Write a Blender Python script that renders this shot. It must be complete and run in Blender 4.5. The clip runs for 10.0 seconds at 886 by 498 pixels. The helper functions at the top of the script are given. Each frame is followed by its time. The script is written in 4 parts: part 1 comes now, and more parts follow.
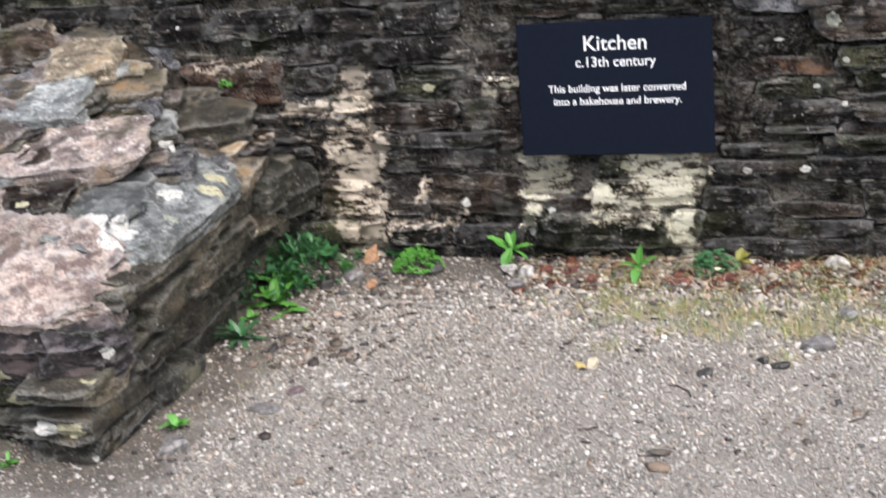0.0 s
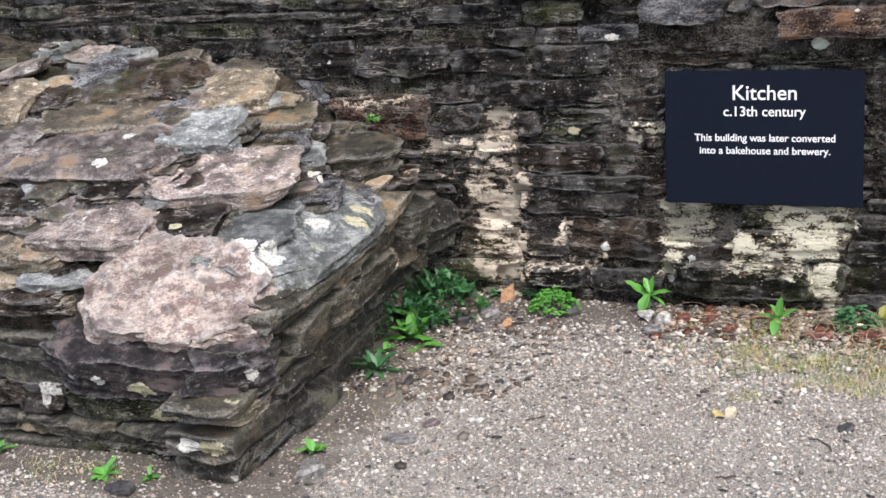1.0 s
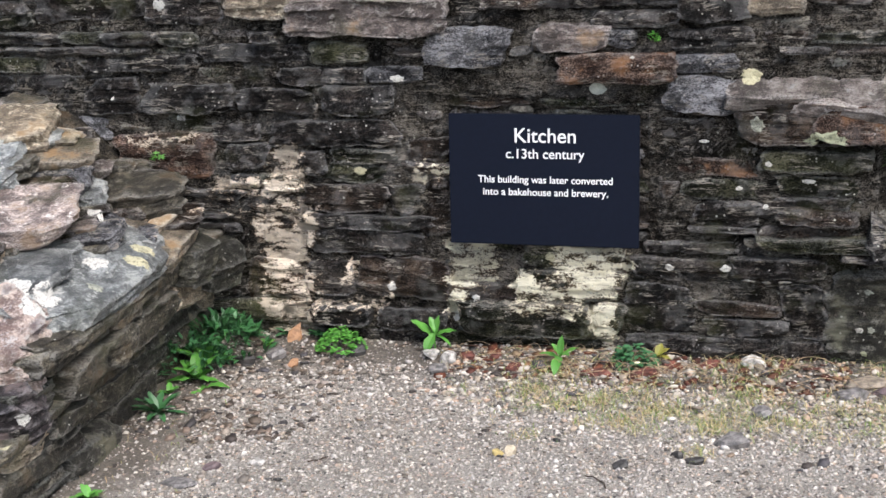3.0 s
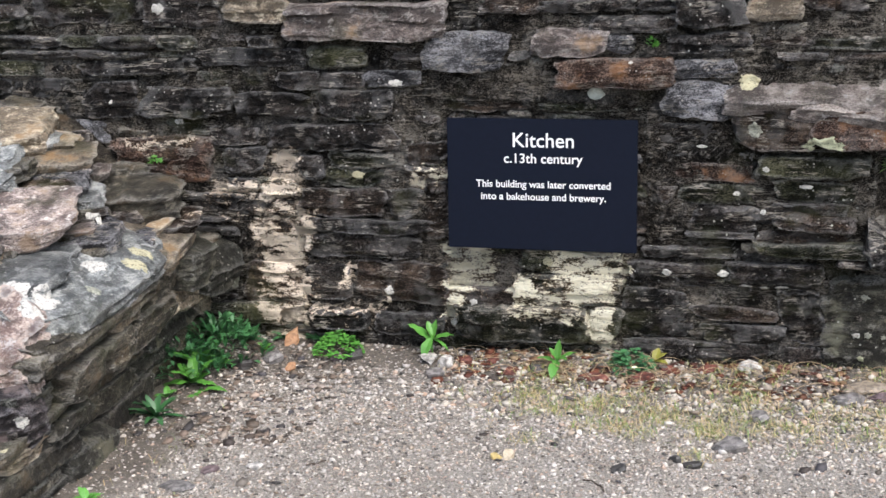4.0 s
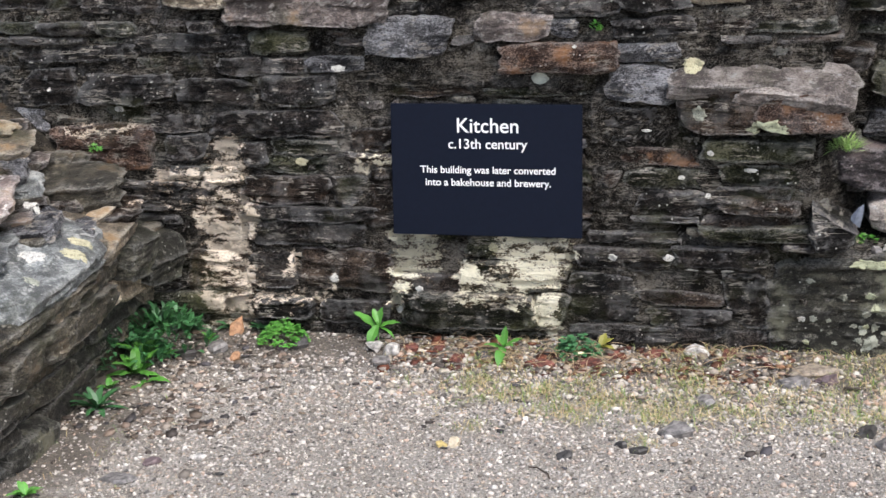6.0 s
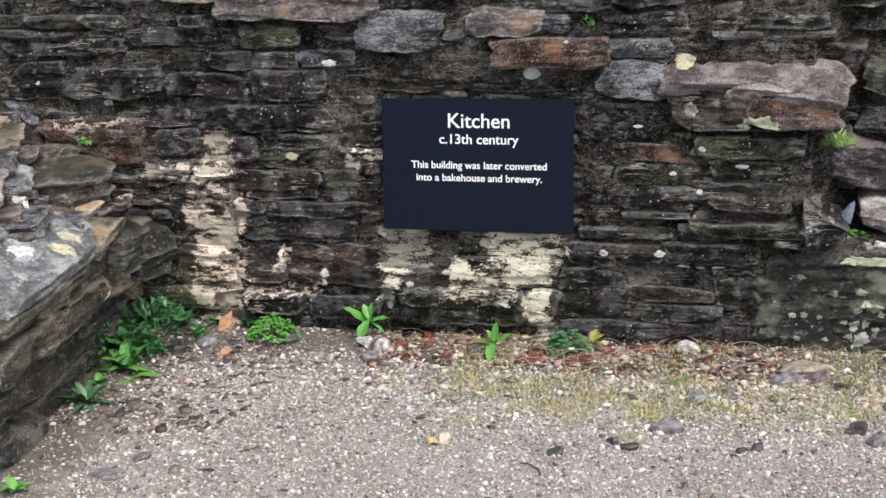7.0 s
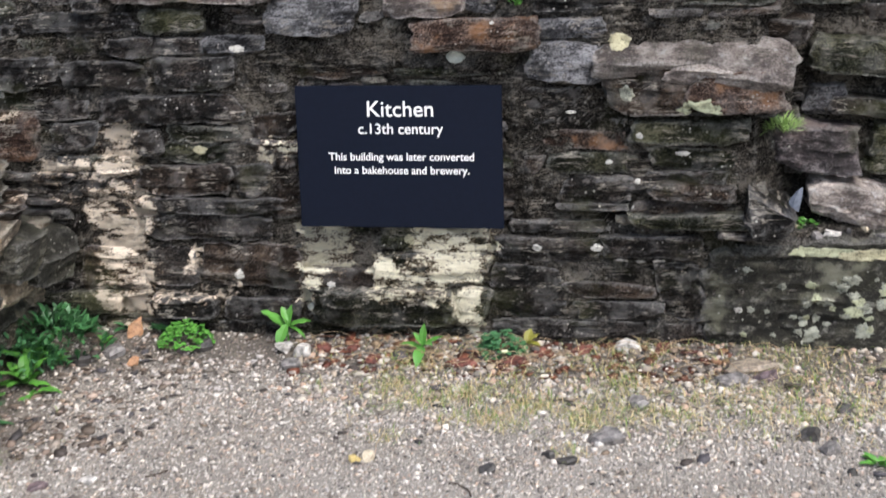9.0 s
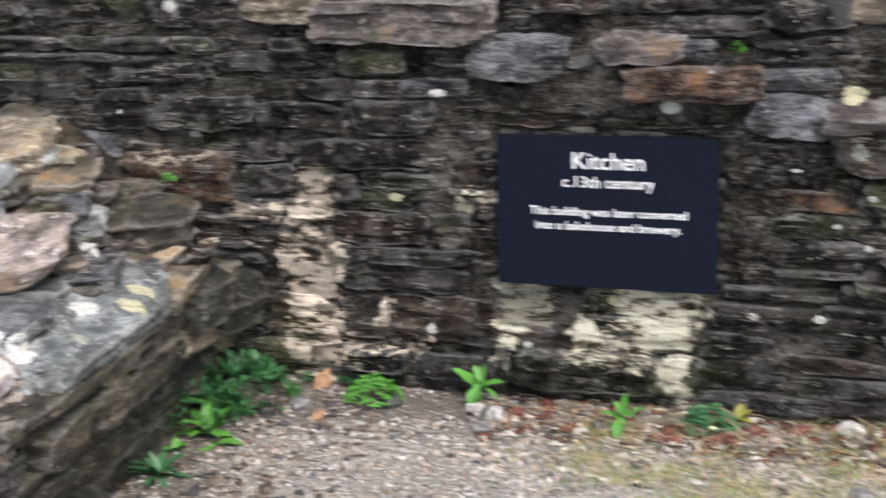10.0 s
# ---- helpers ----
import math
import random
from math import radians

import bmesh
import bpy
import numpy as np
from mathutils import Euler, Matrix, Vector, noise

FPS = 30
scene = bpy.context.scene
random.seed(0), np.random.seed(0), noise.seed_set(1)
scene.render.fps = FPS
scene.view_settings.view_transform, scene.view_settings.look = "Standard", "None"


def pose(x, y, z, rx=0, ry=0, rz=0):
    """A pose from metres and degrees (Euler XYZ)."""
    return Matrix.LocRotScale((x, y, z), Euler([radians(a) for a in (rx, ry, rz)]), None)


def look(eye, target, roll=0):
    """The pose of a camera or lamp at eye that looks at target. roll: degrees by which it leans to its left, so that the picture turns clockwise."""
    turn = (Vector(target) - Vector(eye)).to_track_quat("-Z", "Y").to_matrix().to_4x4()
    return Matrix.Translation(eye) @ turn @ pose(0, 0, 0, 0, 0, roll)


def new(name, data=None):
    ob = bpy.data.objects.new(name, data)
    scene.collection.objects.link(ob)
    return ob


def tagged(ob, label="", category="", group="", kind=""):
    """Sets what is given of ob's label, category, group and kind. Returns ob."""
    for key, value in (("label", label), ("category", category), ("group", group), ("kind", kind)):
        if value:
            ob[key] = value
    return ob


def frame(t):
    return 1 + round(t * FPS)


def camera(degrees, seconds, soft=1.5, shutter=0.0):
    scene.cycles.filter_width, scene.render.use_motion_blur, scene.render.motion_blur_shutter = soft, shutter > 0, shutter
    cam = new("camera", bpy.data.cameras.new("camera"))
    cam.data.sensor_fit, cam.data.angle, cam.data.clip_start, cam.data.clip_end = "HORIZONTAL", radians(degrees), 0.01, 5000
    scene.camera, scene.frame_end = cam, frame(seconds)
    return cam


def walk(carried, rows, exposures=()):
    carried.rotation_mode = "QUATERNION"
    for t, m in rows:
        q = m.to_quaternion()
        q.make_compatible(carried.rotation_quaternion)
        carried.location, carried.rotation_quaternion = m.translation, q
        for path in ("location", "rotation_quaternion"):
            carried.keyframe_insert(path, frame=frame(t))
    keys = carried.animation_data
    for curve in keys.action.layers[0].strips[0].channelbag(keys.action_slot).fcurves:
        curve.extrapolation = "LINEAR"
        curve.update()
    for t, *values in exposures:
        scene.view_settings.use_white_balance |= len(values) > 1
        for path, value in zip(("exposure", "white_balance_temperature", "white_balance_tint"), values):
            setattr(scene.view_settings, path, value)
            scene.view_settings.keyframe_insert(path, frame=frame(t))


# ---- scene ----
cam = camera(33.9, 10.0, shutter=0.5)
PATH = [
    (0, (1.151, -4.268, 1.733), (0.544, -2.489, 1.047), -6.4),
    (0.5, (1.109, -4.324, 1.742), (0.444, -2.542, 1.123), -6.2),
    (1, (1.08, -4.335, 1.722), (0.328, -2.585, 1.114), -5.0),
    (1.5, (1.115, -4.328, 1.74), (0.413, -2.56, 1.123), -4.5),
    (2, (1.136, -4.288, 1.726), (0.583, -2.467, 1.11), -3.4),
    (2.5, (1.164, -4.294, 1.737), (0.651, -2.455, 1.141), -2.8),
    (4, (1.136, -4.317, 1.733), (0.64, -2.467, 1.16), -2.3),
    (4.5, (1.147, -4.302, 1.724), (0.675, -2.446, 1.146), -2.5),
    (5, (1.165, -4.287, 1.718), (0.708, -2.431, 1.13), -2.8),
    (5.5, (1.167, -4.281, 1.721), (0.72, -2.424, 1.13), -2.6),
    (7, (1.147, -4.267, 1.719), (0.728, -2.406, 1.119), -2.0),
    (7.5, (1.161, -4.276, 1.716), (0.748, -2.418, 1.101), -2.1),
    (8, (1.155, -4.245, 1.714), (0.728, -2.403, 1.063), -2.6),
    (8.5, (1.155, -4.111, 1.696), (0.765, -2.268, 1.026), -2.8),
    (9, (1.154, -3.932, 1.719), (0.806, -2.073, 1.067), -2.6),
    (9.5, (1.124, -3.798, 1.739), (0.722, -1.944, 1.107), -2.6),
    (10, (1.112, -3.643, 1.73), (0.484, -1.845, 1.119), -3.1),
]
walk(cam, [(t, look(eye, target, roll)) for t, eye, target, roll in PATH])

# ---- light: an overcast day ----
world = bpy.data.worlds.new("world")
scene.world = world
world.use_nodes = True
wn = world.node_tree
sky = wn.nodes.new("ShaderNodeTexSky")
sky.sky_type, sky.sun_disc = "NISHITA", False
sky.sun_elevation, sky.sun_rotation = radians(58), radians(137)
sky.air_density, sky.dust_density, sky.ozone_density = 1.0, 4.0, 1.0
wn.links.new(sky.outputs[0], wn.nodes["Background"].inputs[0])
wn.nodes["Background"].inputs[1].default_value = 0.15
sun = new("sun", bpy.data.lights.new("sun", "SUN"))
sun.data.energy, sun.data.angle, sun.data.color = 1.5, radians(40), (0.96, 0.98, 1.0)
sun.matrix_world = look((2.4, -2.6, 6.0), (0, 0, 0))
scene.view_settings.exposure = 0.85


# ---- materials ----
def nodes_of(name):
    m = bpy.data.materials.new(name)
    m.use_nodes = True
    t = m.node_tree
    return m, t, t.nodes["Principled BSDF"]


def add(t, kind, inputs=None, **props):
    n = t.nodes.new("ShaderNode" + kind)
    for k, v in props.items():
        if k == "operation":
            n.operation = v
        elif k == "data_type":
            n.data_type = v
        elif k == "blend_type":
            n.blend_type = v
        elif k == "feature":
            n.feature = v
        elif k == "clamp":
            n.clamp = v
    for k, v in (inputs or {}).items():
        if isinstance(v, bpy.types.NodeSocket):
            t.links.new(v, n.inputs[k])
        else:
            n.inputs[k].default_value = v
    return n


def maths(t, op, a, b=None, c=None):
    return add(t, "Math", {i: v for i, v in enumerate((a, b, c)) if v is not None}, operation=op).outputs[0]


def step(t, v, lo, hi):
    n = add(t, "MapRange", {0: v, 1: lo, 2: hi, 3: 0.0, 4: 1.0})
    n.interpolation_type = "SMOOTHSTEP"
    return n.outputs[0]


def mix(t, f, a, b, kind="MIX"):
    n = t.nodes.new("ShaderNodeMix")
    n.data_type, n.blend_type = "RGBA", kind
    for k, v in ((0, f), (6, a), (7, b)):
        if isinstance(v, bpy.types.NodeSocket):
            t.links.new(v, n.inputs[k])
        elif k and len(v) == 3:
            n.inputs[k].default_value = (*v, 1)
        else:
            n.inputs[k].default_value = v
    return n.outputs[2]


def place(t, sx, sy, sz):
    """World position, stretched."""
    g = add(t, "NewGeometry")
    return add(t, "VectorMath", {0: g.outputs["Position"], 1: (sx, sy, sz)}, operation="MULTIPLY").outputs[0]


def grain(t, v, scale, detail=5.0, rough=0.6):
    return add(t, "TexNoise", {"Vector": v, "Scale": scale, "Detail": detail, "Roughness": rough}).outputs[0]


def bumped(t, bsdf, height, strength, distance):
    b = add(t, "Bump", {"Height": height, "Strength": strength, "Distance": distance})
    t.links.new(b.outputs[0], bsdf.inputs["Normal"])


def patch(t, x, z, wob, x0, x1, z0, z1, soft):
    """An uneven patch of the wall's face between x0..x1 and z0..z1."""
    xs, zs = maths(t, "ADD", x, wob), maths(t, "ADD", z, wob)
    a = maths(t, "MULTIPLY", step(t, xs, x0 - soft, x0 + soft), step(t, xs, x1 + soft, x1 - soft))
    b = maths(t, "MULTIPLY", step(t, zs, z0 - soft, z0 + soft), step(t, zs, z1 + soft, z1 - soft))
    return maths(t, "MULTIPLY", a, b)


def stone_material(name, dark, mid, light, gloss=0.5, stained=False, lichen=0.5, warm=None, speckle=1.0, wet=0.35, relief=0.02):
    m, t, bsdf = nodes_of(name)
    pos = place(t, 1, 1, 1)
    bed = place(t, 8, 8, 30)
    info = add(t, "ObjectInfo").outputs["Random"]
    seedv = add(t, "VectorMath", {0: pos, 1: add(t, "CombineXYZ", {0: maths(t, "MULTIPLY", info, 7.0), 1: info, 2: info}).outputs[0]}, operation="ADD").outputs[0]
    big = grain(t, seedv, 9.0, 6, 0.65)
    layers = grain(t, bed, 2.2, 8, 0.72)
    fine = grain(t, place(t, 1, 1, 1.7), 120.0, 8, 0.75)
    speck = grain(t, place(t, 1, 1, 2.2), 210.0, 4, 0.6)
    mixv = maths(t, "ADD", maths(t, "MULTIPLY", big, 0.62), maths(t, "MULTIPLY", layers, 0.38))
    mixv = maths(t, "ADD", mixv, maths(t, "MULTIPLY", maths(t, "SUBTRACT", fine, 0.5), 0.75 if stained else 0.5))
    col = mix(t, step(t, mixv, 0.43, 0.53), dark, mid)
    col = mix(t, step(t, mixv, 0.52, 0.61), col, light)
    pale = tuple(min(0.8, 1.35 * c + 0.10) for c in light)
    flecks = maths(t, "MULTIPLY", step(t, speck, 0.535, 0.60), step(t, grain(t, seedv, 14.0, 4), 0.42, 0.58))
    col = mix(t, maths(t, "MULTIPLY", flecks, 0.75 * speckle), col, pale)
    if speckle < 0.5:
        # broad bleached and dark patches on the weathered tops
        mid1, mid2 = grain(t, place(t, 1, 1, 1.5), 24.0, 7, 0.72), grain(t, seedv, 17.0, 7, 0.72)
        col = mix(t, maths(t, "MULTIPLY", step(t, mid1, 0.56, 0.63), 0.6), col, pale)
        col = mix(t, maths(t, "MULTIPLY", step(t, mid2, 0.47, 0.38), 0.7), col, tuple(0.5 * c for c in dark))
    col = mix(t, maths(t, "MULTIPLY", step(t, speck, 0.46, 0.40), 0.6 * speckle), col, tuple(0.5 * c for c in dark))
    tone = maths(t, "ADD", 0.5, maths(t, "MULTIPLY", info, 1.0))
    col = mix(t, 1.0, col, add(t, "CombineXYZ", {0: tone, 1: tone, 2: tone}).outputs[0], "MULTIPLY")
    if warm:
        rust = step(t, grain(t, seedv, 9.0, 5), 0.54, 0.66)
        col = mix(t, maths(t, "MULTIPLY", rust, 0.8), col, warm)
    # paler edges: wear and lichen, with light caught on ledges put into colour
    edge = step(t, add(t, "NewGeometry").outputs["Pointiness"], 0.512, 0.565)
    col = mix(t, maths(t, "MULTIPLY", maths(t, "MULTIPLY", edge, step(t, fine, 0.40, 0.56)), 0.75), col, tuple(0.5 * a + 0.16 for a in light))
    if stained:
        # pale hairlines along the beds, ledge highlights put into colour, and grains of quartz
        hair = maths(t, "ABSOLUTE", maths(t, "SUBTRACT", grain(t, place(t, 5, 5, 38), 1.3, 5, 0.6), 0.5))
        hair = maths(t, "MULTIPLY", step(t, hair, 0.026, 0.008), step(t, grain(t, pos, 13.0, 4), 0.50, 0.60))
        col = mix(t, maths(t, "MULTIPLY", hair, 0.8), col, (0.36, 0.33, 0.285))
        v = add(t, "TexVoronoi", {"Vector": pos, "Scale": 95.0, "Randomness": 1.0})
        dots = maths(t, "MULTIPLY", step(t, maths(t, "ADD", v.outputs["Distance"], maths(t, "MULTIPLY", fine, 0.3)), 0.48, 0.40), step(t, add(t, "SeparateColor", {0: v.outputs["Color"]}).outputs[1], 0.88, 0.90))
        col = mix(t, maths(t, "MULTIPLY", dots, maths(t, "MULTIPLY", step(t, grain(t, pos, 11.0, 4), 0.46, 0.6), 0.8)), col, (0.50, 0.48, 0.44))
        sep = add(t, "SeparateXYZ", {0: pos})
        x, z = sep.outputs[0], sep.outputs[2]
        wob = maths(t, "MULTIPLY", maths(t, "SUBTRACT", grain(t, place(t, 1, 1, 1.4), 15.0, 7, 0.72), 0.5), 0.24)
        lime = patch(t, x, z, wob, -0.67, -0.485, -0.05, 0.46, 0.03)
        for box in STAINS:
            lime = maths(t, "MAXIMUM", lime, patch(t, x, z, wob, *box))
        rag = maths(t, "ADD", maths(t, "MULTIPLY", maths(t, "SUBTRACT", layers, 0.5), 1.9), maths(t, "MULTIPLY", maths(t, "SUBTRACT", fine, 0.5), 1.7))
        rag = maths(t, "ADD", rag, maths(t, "MULTIPLY", maths(t, "SUBTRACT", big, 0.5), 1.6))
        bars = grain(t, place(t, 0.7, 0.7, 2.4), 9.0, 4, 0.6)
        rag = maths(t, "ADD", rag, maths(t, "MULTIPLY", maths(t, "SUBTRACT", bars, 0.5), 2.4))
        lime = maths(t, "MULTIPLY", step(t, maths(t, "ADD", lime, rag), 0.60, 1.15), step(t, lime, 0.05, 0.35))
        tint = mix(t, step(t, x, -0.25, 0.0), (0.82, 0.71, 0.58), (0.80, 0.76, 0.60))
        tint = mix(t, step(t, lime, 0.75, 0.30), tint, (0.30, 0.20, 0.12))
        col = mix(t, maths(t, "MULTIPLY", lime, 1.0), col, tint)
    if lichen > 0:
        v = add(t, "TexVoronoi", {"Vector": pos, "Scale": 42.0, "Randomness": 1.0})
        dot = step(t, maths(t, "ADD", v.outputs["Distance"], maths(t, "MULTIPLY", fine, 0.18)), 0.26, 0.20)
        some = step(t, grain(t, pos, 7.0, 3), 0.62 - 0.16 * lichen, 0.66 - 0.16 * lichen)
        pick = step(t, add(t, "SeparateColor", {0: v.outputs["Color"]}).outputs[0], 0.55, 0.60)
        spots = maths(t, "MULTIPLY", maths(t, "MULTIPLY", dot, some), pick)
        col = mix(t, maths(t, "MULTIPLY", spots, 0.9), col, (0.52, 0.52, 0.46))
    moss = maths(t, "MULTIPLY", step(t, grain(t, pos, 4.0, 5), 0.54, 0.70), 0.45)
    col = mix(t, moss, col, (0.055, 0.06, 0.022))
    t.links.new(col, bsdf.inputs["Base Color"])
    if stained:
        # rain-wet patches beside dry ones
        damp = step(t, grain(t, seedv, 12.0, 4), 0.50, 0.64)
        t.links.new(maths(t, "ADD", 0.3 * wet, maths(t, "MULTIPLY", damp, 2.6 * wet)), bsdf.inputs["Specular IOR Level"])
    else:
        bsdf.inputs["Specular IOR Level"].default_value = wet
    t.links.new(maths(t, "ADD", gloss - 0.06, maths(t, "MULTIPLY", fine, 0.35)), bsdf.inputs["Roughness"])
    h = maths(t, "ADD", maths(t, "MULTIPLY", layers, 1.0), maths(t, "ADD", maths(t, "MULTIPLY", fine, 0.55), maths(t, "MULTIPLY", speck, 0.12)))
    bumped(t, bsdf, h, 1.0, relief)
    return m


# lime stains on the back wall: x0, x1, z0, z1, softness
STAINS = [
    (-0.62, -0.49, 0.50, 0.70, 0.03), (-0.68, -0.52, 0.52, 0.60, 0.025), (-0.83, -0.62, 0.53, 0.585, 0.02), (-0.70, -0.48, 0.40, 0.52, 0.03),
    (-0.035, 0.02, 0.13, 0.27, 0.015), (-0.03, 0.14, 0.21, 0.43, 0.035), (0.32, 0.56, 0.26, 0.42, 0.02),
    (0.18, 0.53, 0.18, 0.31, 0.03), (0.45, 0.52, 0.03, 0.24, 0.015), (-0.14, -0.02, 0.60, 0.65, 0.02),
    (-0.24, -0.205, 0.19, 0.25, 0.012), (-0.38, -0.33, 0.25, 0.32, 0.012), (-1.13, -0.86, 0.705, 0.735, 0.012), (-0.84, -0.55, 0.572, 0.600, 0.010), (-0.80, -0.50, 0.455, 0.485, 0.010), (-0.50, -0.24, 0.150, 0.172, 0.008),
]
TONES = {
    "mortar": stone_material("rough_mortar", (0.010, 0.009, 0.008), (0.056, 0.048, 0.040), (0.29, 0.262, 0.222), 0.75, True, 0.7, speckle=0.55, wet=0.3, relief=0.05),
    "dark": stone_material("wet_dark_slate", (0.003, 0.003, 0.003), (0.0105, 0.0082, 0.0074), (0.052, 0.043, 0.037), 0.22, True, 0.5, speckle=0.4, wet=0.35, relief=0.010),
    "brown": stone_material("brown_slate", (0.006, 0.004, 0.003), (0.019, 0.0125, 0.009), (0.080, 0.058, 0.043), 0.26, True, 0.4, speckle=0.5, wet=0.32, relief=0.010),
    "moss": stone_material("mossy_slate", (0.004, 0.005, 0.0025), (0.015, 0.016, 0.008), (0.090, 0.088, 0.056), 0.32, True, 0.6, speckle=0.5, wet=0.3, relief=0.012),
    "rust": stone_material("rusty_slate", (0.018, 0.010, 0.008), (0.064, 0.039, 0.029), (0.27, 0.19, 0.15), 0.5, True, 0.2, (0.26, 0.13, 0.06), speckle=0.5),
    "red": stone_material("red_brown_stone", (0.024, 0.010, 0.008), (0.10, 0.042, 0.030), (0.40, 0.26, 0.19), 0.5, True, 0.2, (0.34, 0.18, 0.11)),
    "blue": stone_material("blue_grey_slate", (0.020, 0.020, 0.023), (0.072, 0.072, 0.079), (0.34, 0.34, 0.36), 0.36, True, 0.3, speckle=0.5),
    "blotch": stone_material("blotched_slate", (0.016, 0.015, 0.011), (0.05, 0.047, 0.036), (0.17, 0.165, 0.13), 0.5, False, 0.9, (0.20, 0.19, 0.13), speckle=0.3, wet=0.5),
    "blotchdark": stone_material("dark_blotched_slate", (0.009, 0.0085, 0.006), (0.030, 0.028, 0.020), (0.11, 0.105, 0.08), 0.5, False, 0.9, (0.21, 0.21, 0.155), speckle=0.4, wet=0.4),
    "drab": stone_material("drab_bedded_slate", (0.018, 0.015, 0.010), (0.066, 0.056, 0.038), (0.23, 0.205, 0.15), 0.40, False, 0.7, (0.085, 0.055, 0.028), speckle=0.3, wet=0.5, relief=0.014),
    "pale": stone_material("pale_weathered_slate", (0.12, 0.095, 0.085), (0.42, 0.36, 0.325), (0.70, 0.635, 0.58), 0.4, False, 0.2, speckle=0.3, wet=0.5),
    "slate": stone_material("grey_green_slate", (0.09, 0.095, 0.095), (0.21, 0.225, 0.225), (0.46, 0.47, 0.45), 0.36, False, 0.9, speckle=0.3, wet=0.5, relief=0.012),
    "mauve": stone_material("mauve_slate", (0.075, 0.056, 0.050), (0.25, 0.200, 0.180), (0.56, 0.49, 0.45), 0.32, False, 0.3, (0.28, 0.18, 0.10), speckle=0.3, wet=0.5, relief=0.012),
    "tan": stone_material("tan_stone", (0.09, 0.07, 0.048), (0.26, 0.21, 0.152), (0.54, 0.46, 0.34), 0.36, False, 0.3, (0.30, 0.18, 0.08), speckle=0.3, wet=0.5, relief=0.012),
    "pinkdark": stone_material("dark_purple_slate", (0.016, 0.012, 0.013), (0.055, 0.044, 0.047), (0.24, 0.20, 0.205), 0.4, False, 0.3, (0.20, 0.15, 0.14), speckle=0.3, wet=0.5),
    "soil": stone_material("brown_earthy_mortar", (0.022, 0.017, 0.012), (0.085, 0.068, 0.047), (0.26, 0.22, 0.165), 0.8, False, 0.4, (0.12, 0.08, 0.045), speckle=0.6, wet=0.3, relief=0.04),
    "pink": stone_material("pink_granular_stone", (0.24, 0.165, 0.145), (0.60, 0.48, 0.415), (0.80, 0.72, 0.65), 0.6, False, 0.1, (0.15, 0.105, 0.105), speckle=0.3, wet=0.5),
}


def earth_material():
    m, t, bsdf = nodes_of("mortar_and_earth")
    pos = place(t, 1, 1, 1)
    a, b, c = grain(t, pos, 14.0, 6, 0.65), grain(t, pos, 130.0, 6, 0.75), grain(t, pos, 260.0, 3, 0.6)
    col = mix(t, step(t, a, 0.4, 0.65), (0.014, 0.012, 0.010), (0.07, 0.064, 0.055))
    col = mix(t, maths(t, "MULTIPLY", step(t, b, 0.50, 0.57), 0.8), col, (0.17, 0.16, 0.14))
    col = mix(t, maths(t, "MULTIPLY", step(t, c, 0.55, 0.60), 0.8), col, (0.42, 0.40, 0.36))
    col = mix(t, maths(t, "MULTIPLY", step(t, b, 0.47, 0.42), 0.8), col, (0.006, 0.006, 0.005))
    t.links.new(col, bsdf.inputs["Base Color"])
    bsdf.inputs["Roughness"].default_value = 0.85
    bumped(t, bsdf, maths(t, "ADD", a, maths(t, "MULTIPLY", b, 0.8)), 1.0, 0.03)
    return m


def ground_material():
    m, t, bsdf = nodes_of("sandy_grit")
    pos = place(t, 1, 1, 1)
    a, b, c = grain(t, pos, 3.0, 5), grain(t, pos, 110.0, 4, 0.7), grain(t, pos, 300.0, 3, 0.6)
    col = mix(t, step(t, a, 0.35, 0.65), (0.25, 0.228, 0.20), (0.34, 0.314, 0.282))
    col = mix(t, maths(t, "MULTIPLY", step(t, b, 0.5, 0.35), 0.6), col, (0.12, 0.104, 0.086))
    col = mix(t, maths(t, "MULTIPLY", step(t, c, 0.55, 0.64), 0.8), col, (0.60, 0.56, 0.50))
    # dark soil along the foot of the walls
    sep = add(t, "SeparateXYZ", {0: pos})
    wob = maths(t, "MULTIPLY", maths(t, "SUBTRACT", grain(t, pos, 6.0, 5), 0.5), 0.5)
    soil = maths(t, "MAXIMUM", step(t, maths(t, "ADD", sep.outputs[1], wob), -0.34, -0.10), maths(t, "MULTIPLY", step(t, maths(t, "ADD", sep.outputs[0], wob), -0.50, -0.78), step(t, maths(t, "ADD", sep.outputs[1], wob), -1.75, -1.40)))
    col = mix(t, maths(t, "MULTIPLY", soil, 0.75), col, mix(t, step(t, b, 0.4, 0.6), (0.045, 0.033, 0.024), (0.12, 0.095, 0.072)))
    t.links.new(col, bsdf.inputs["Base Color"])
    bsdf.inputs["Roughness"].default_value = 0.8
    bumped(t, bsdf, maths(t, "ADD", b, maths(t, "MULTIPLY", c, 0.5)), 1.0, 0.012)
    return m


EARTH, GRIT = earth_material(), ground_material()


def plain(name, colour, rough=0.5, vary=0.25, metal=0.0):
    m, t, bsdf = nodes_of(name)
    n = grain(t, place(t, 1, 1, 1), 60.0, 5, 0.65)
    lo, hi = tuple(c * (1 - vary) for c in colour), tuple(min(1, c * (1 + vary)) for c in colour)
    t.links.new(mix(t, step(t, n, 0.35, 0.65), lo, hi), bsdf.inputs["Base Color"])
    bsdf.inputs["Roughness"].default_value, bsdf.inputs["Metallic"].default_value = rough, metal
    return m


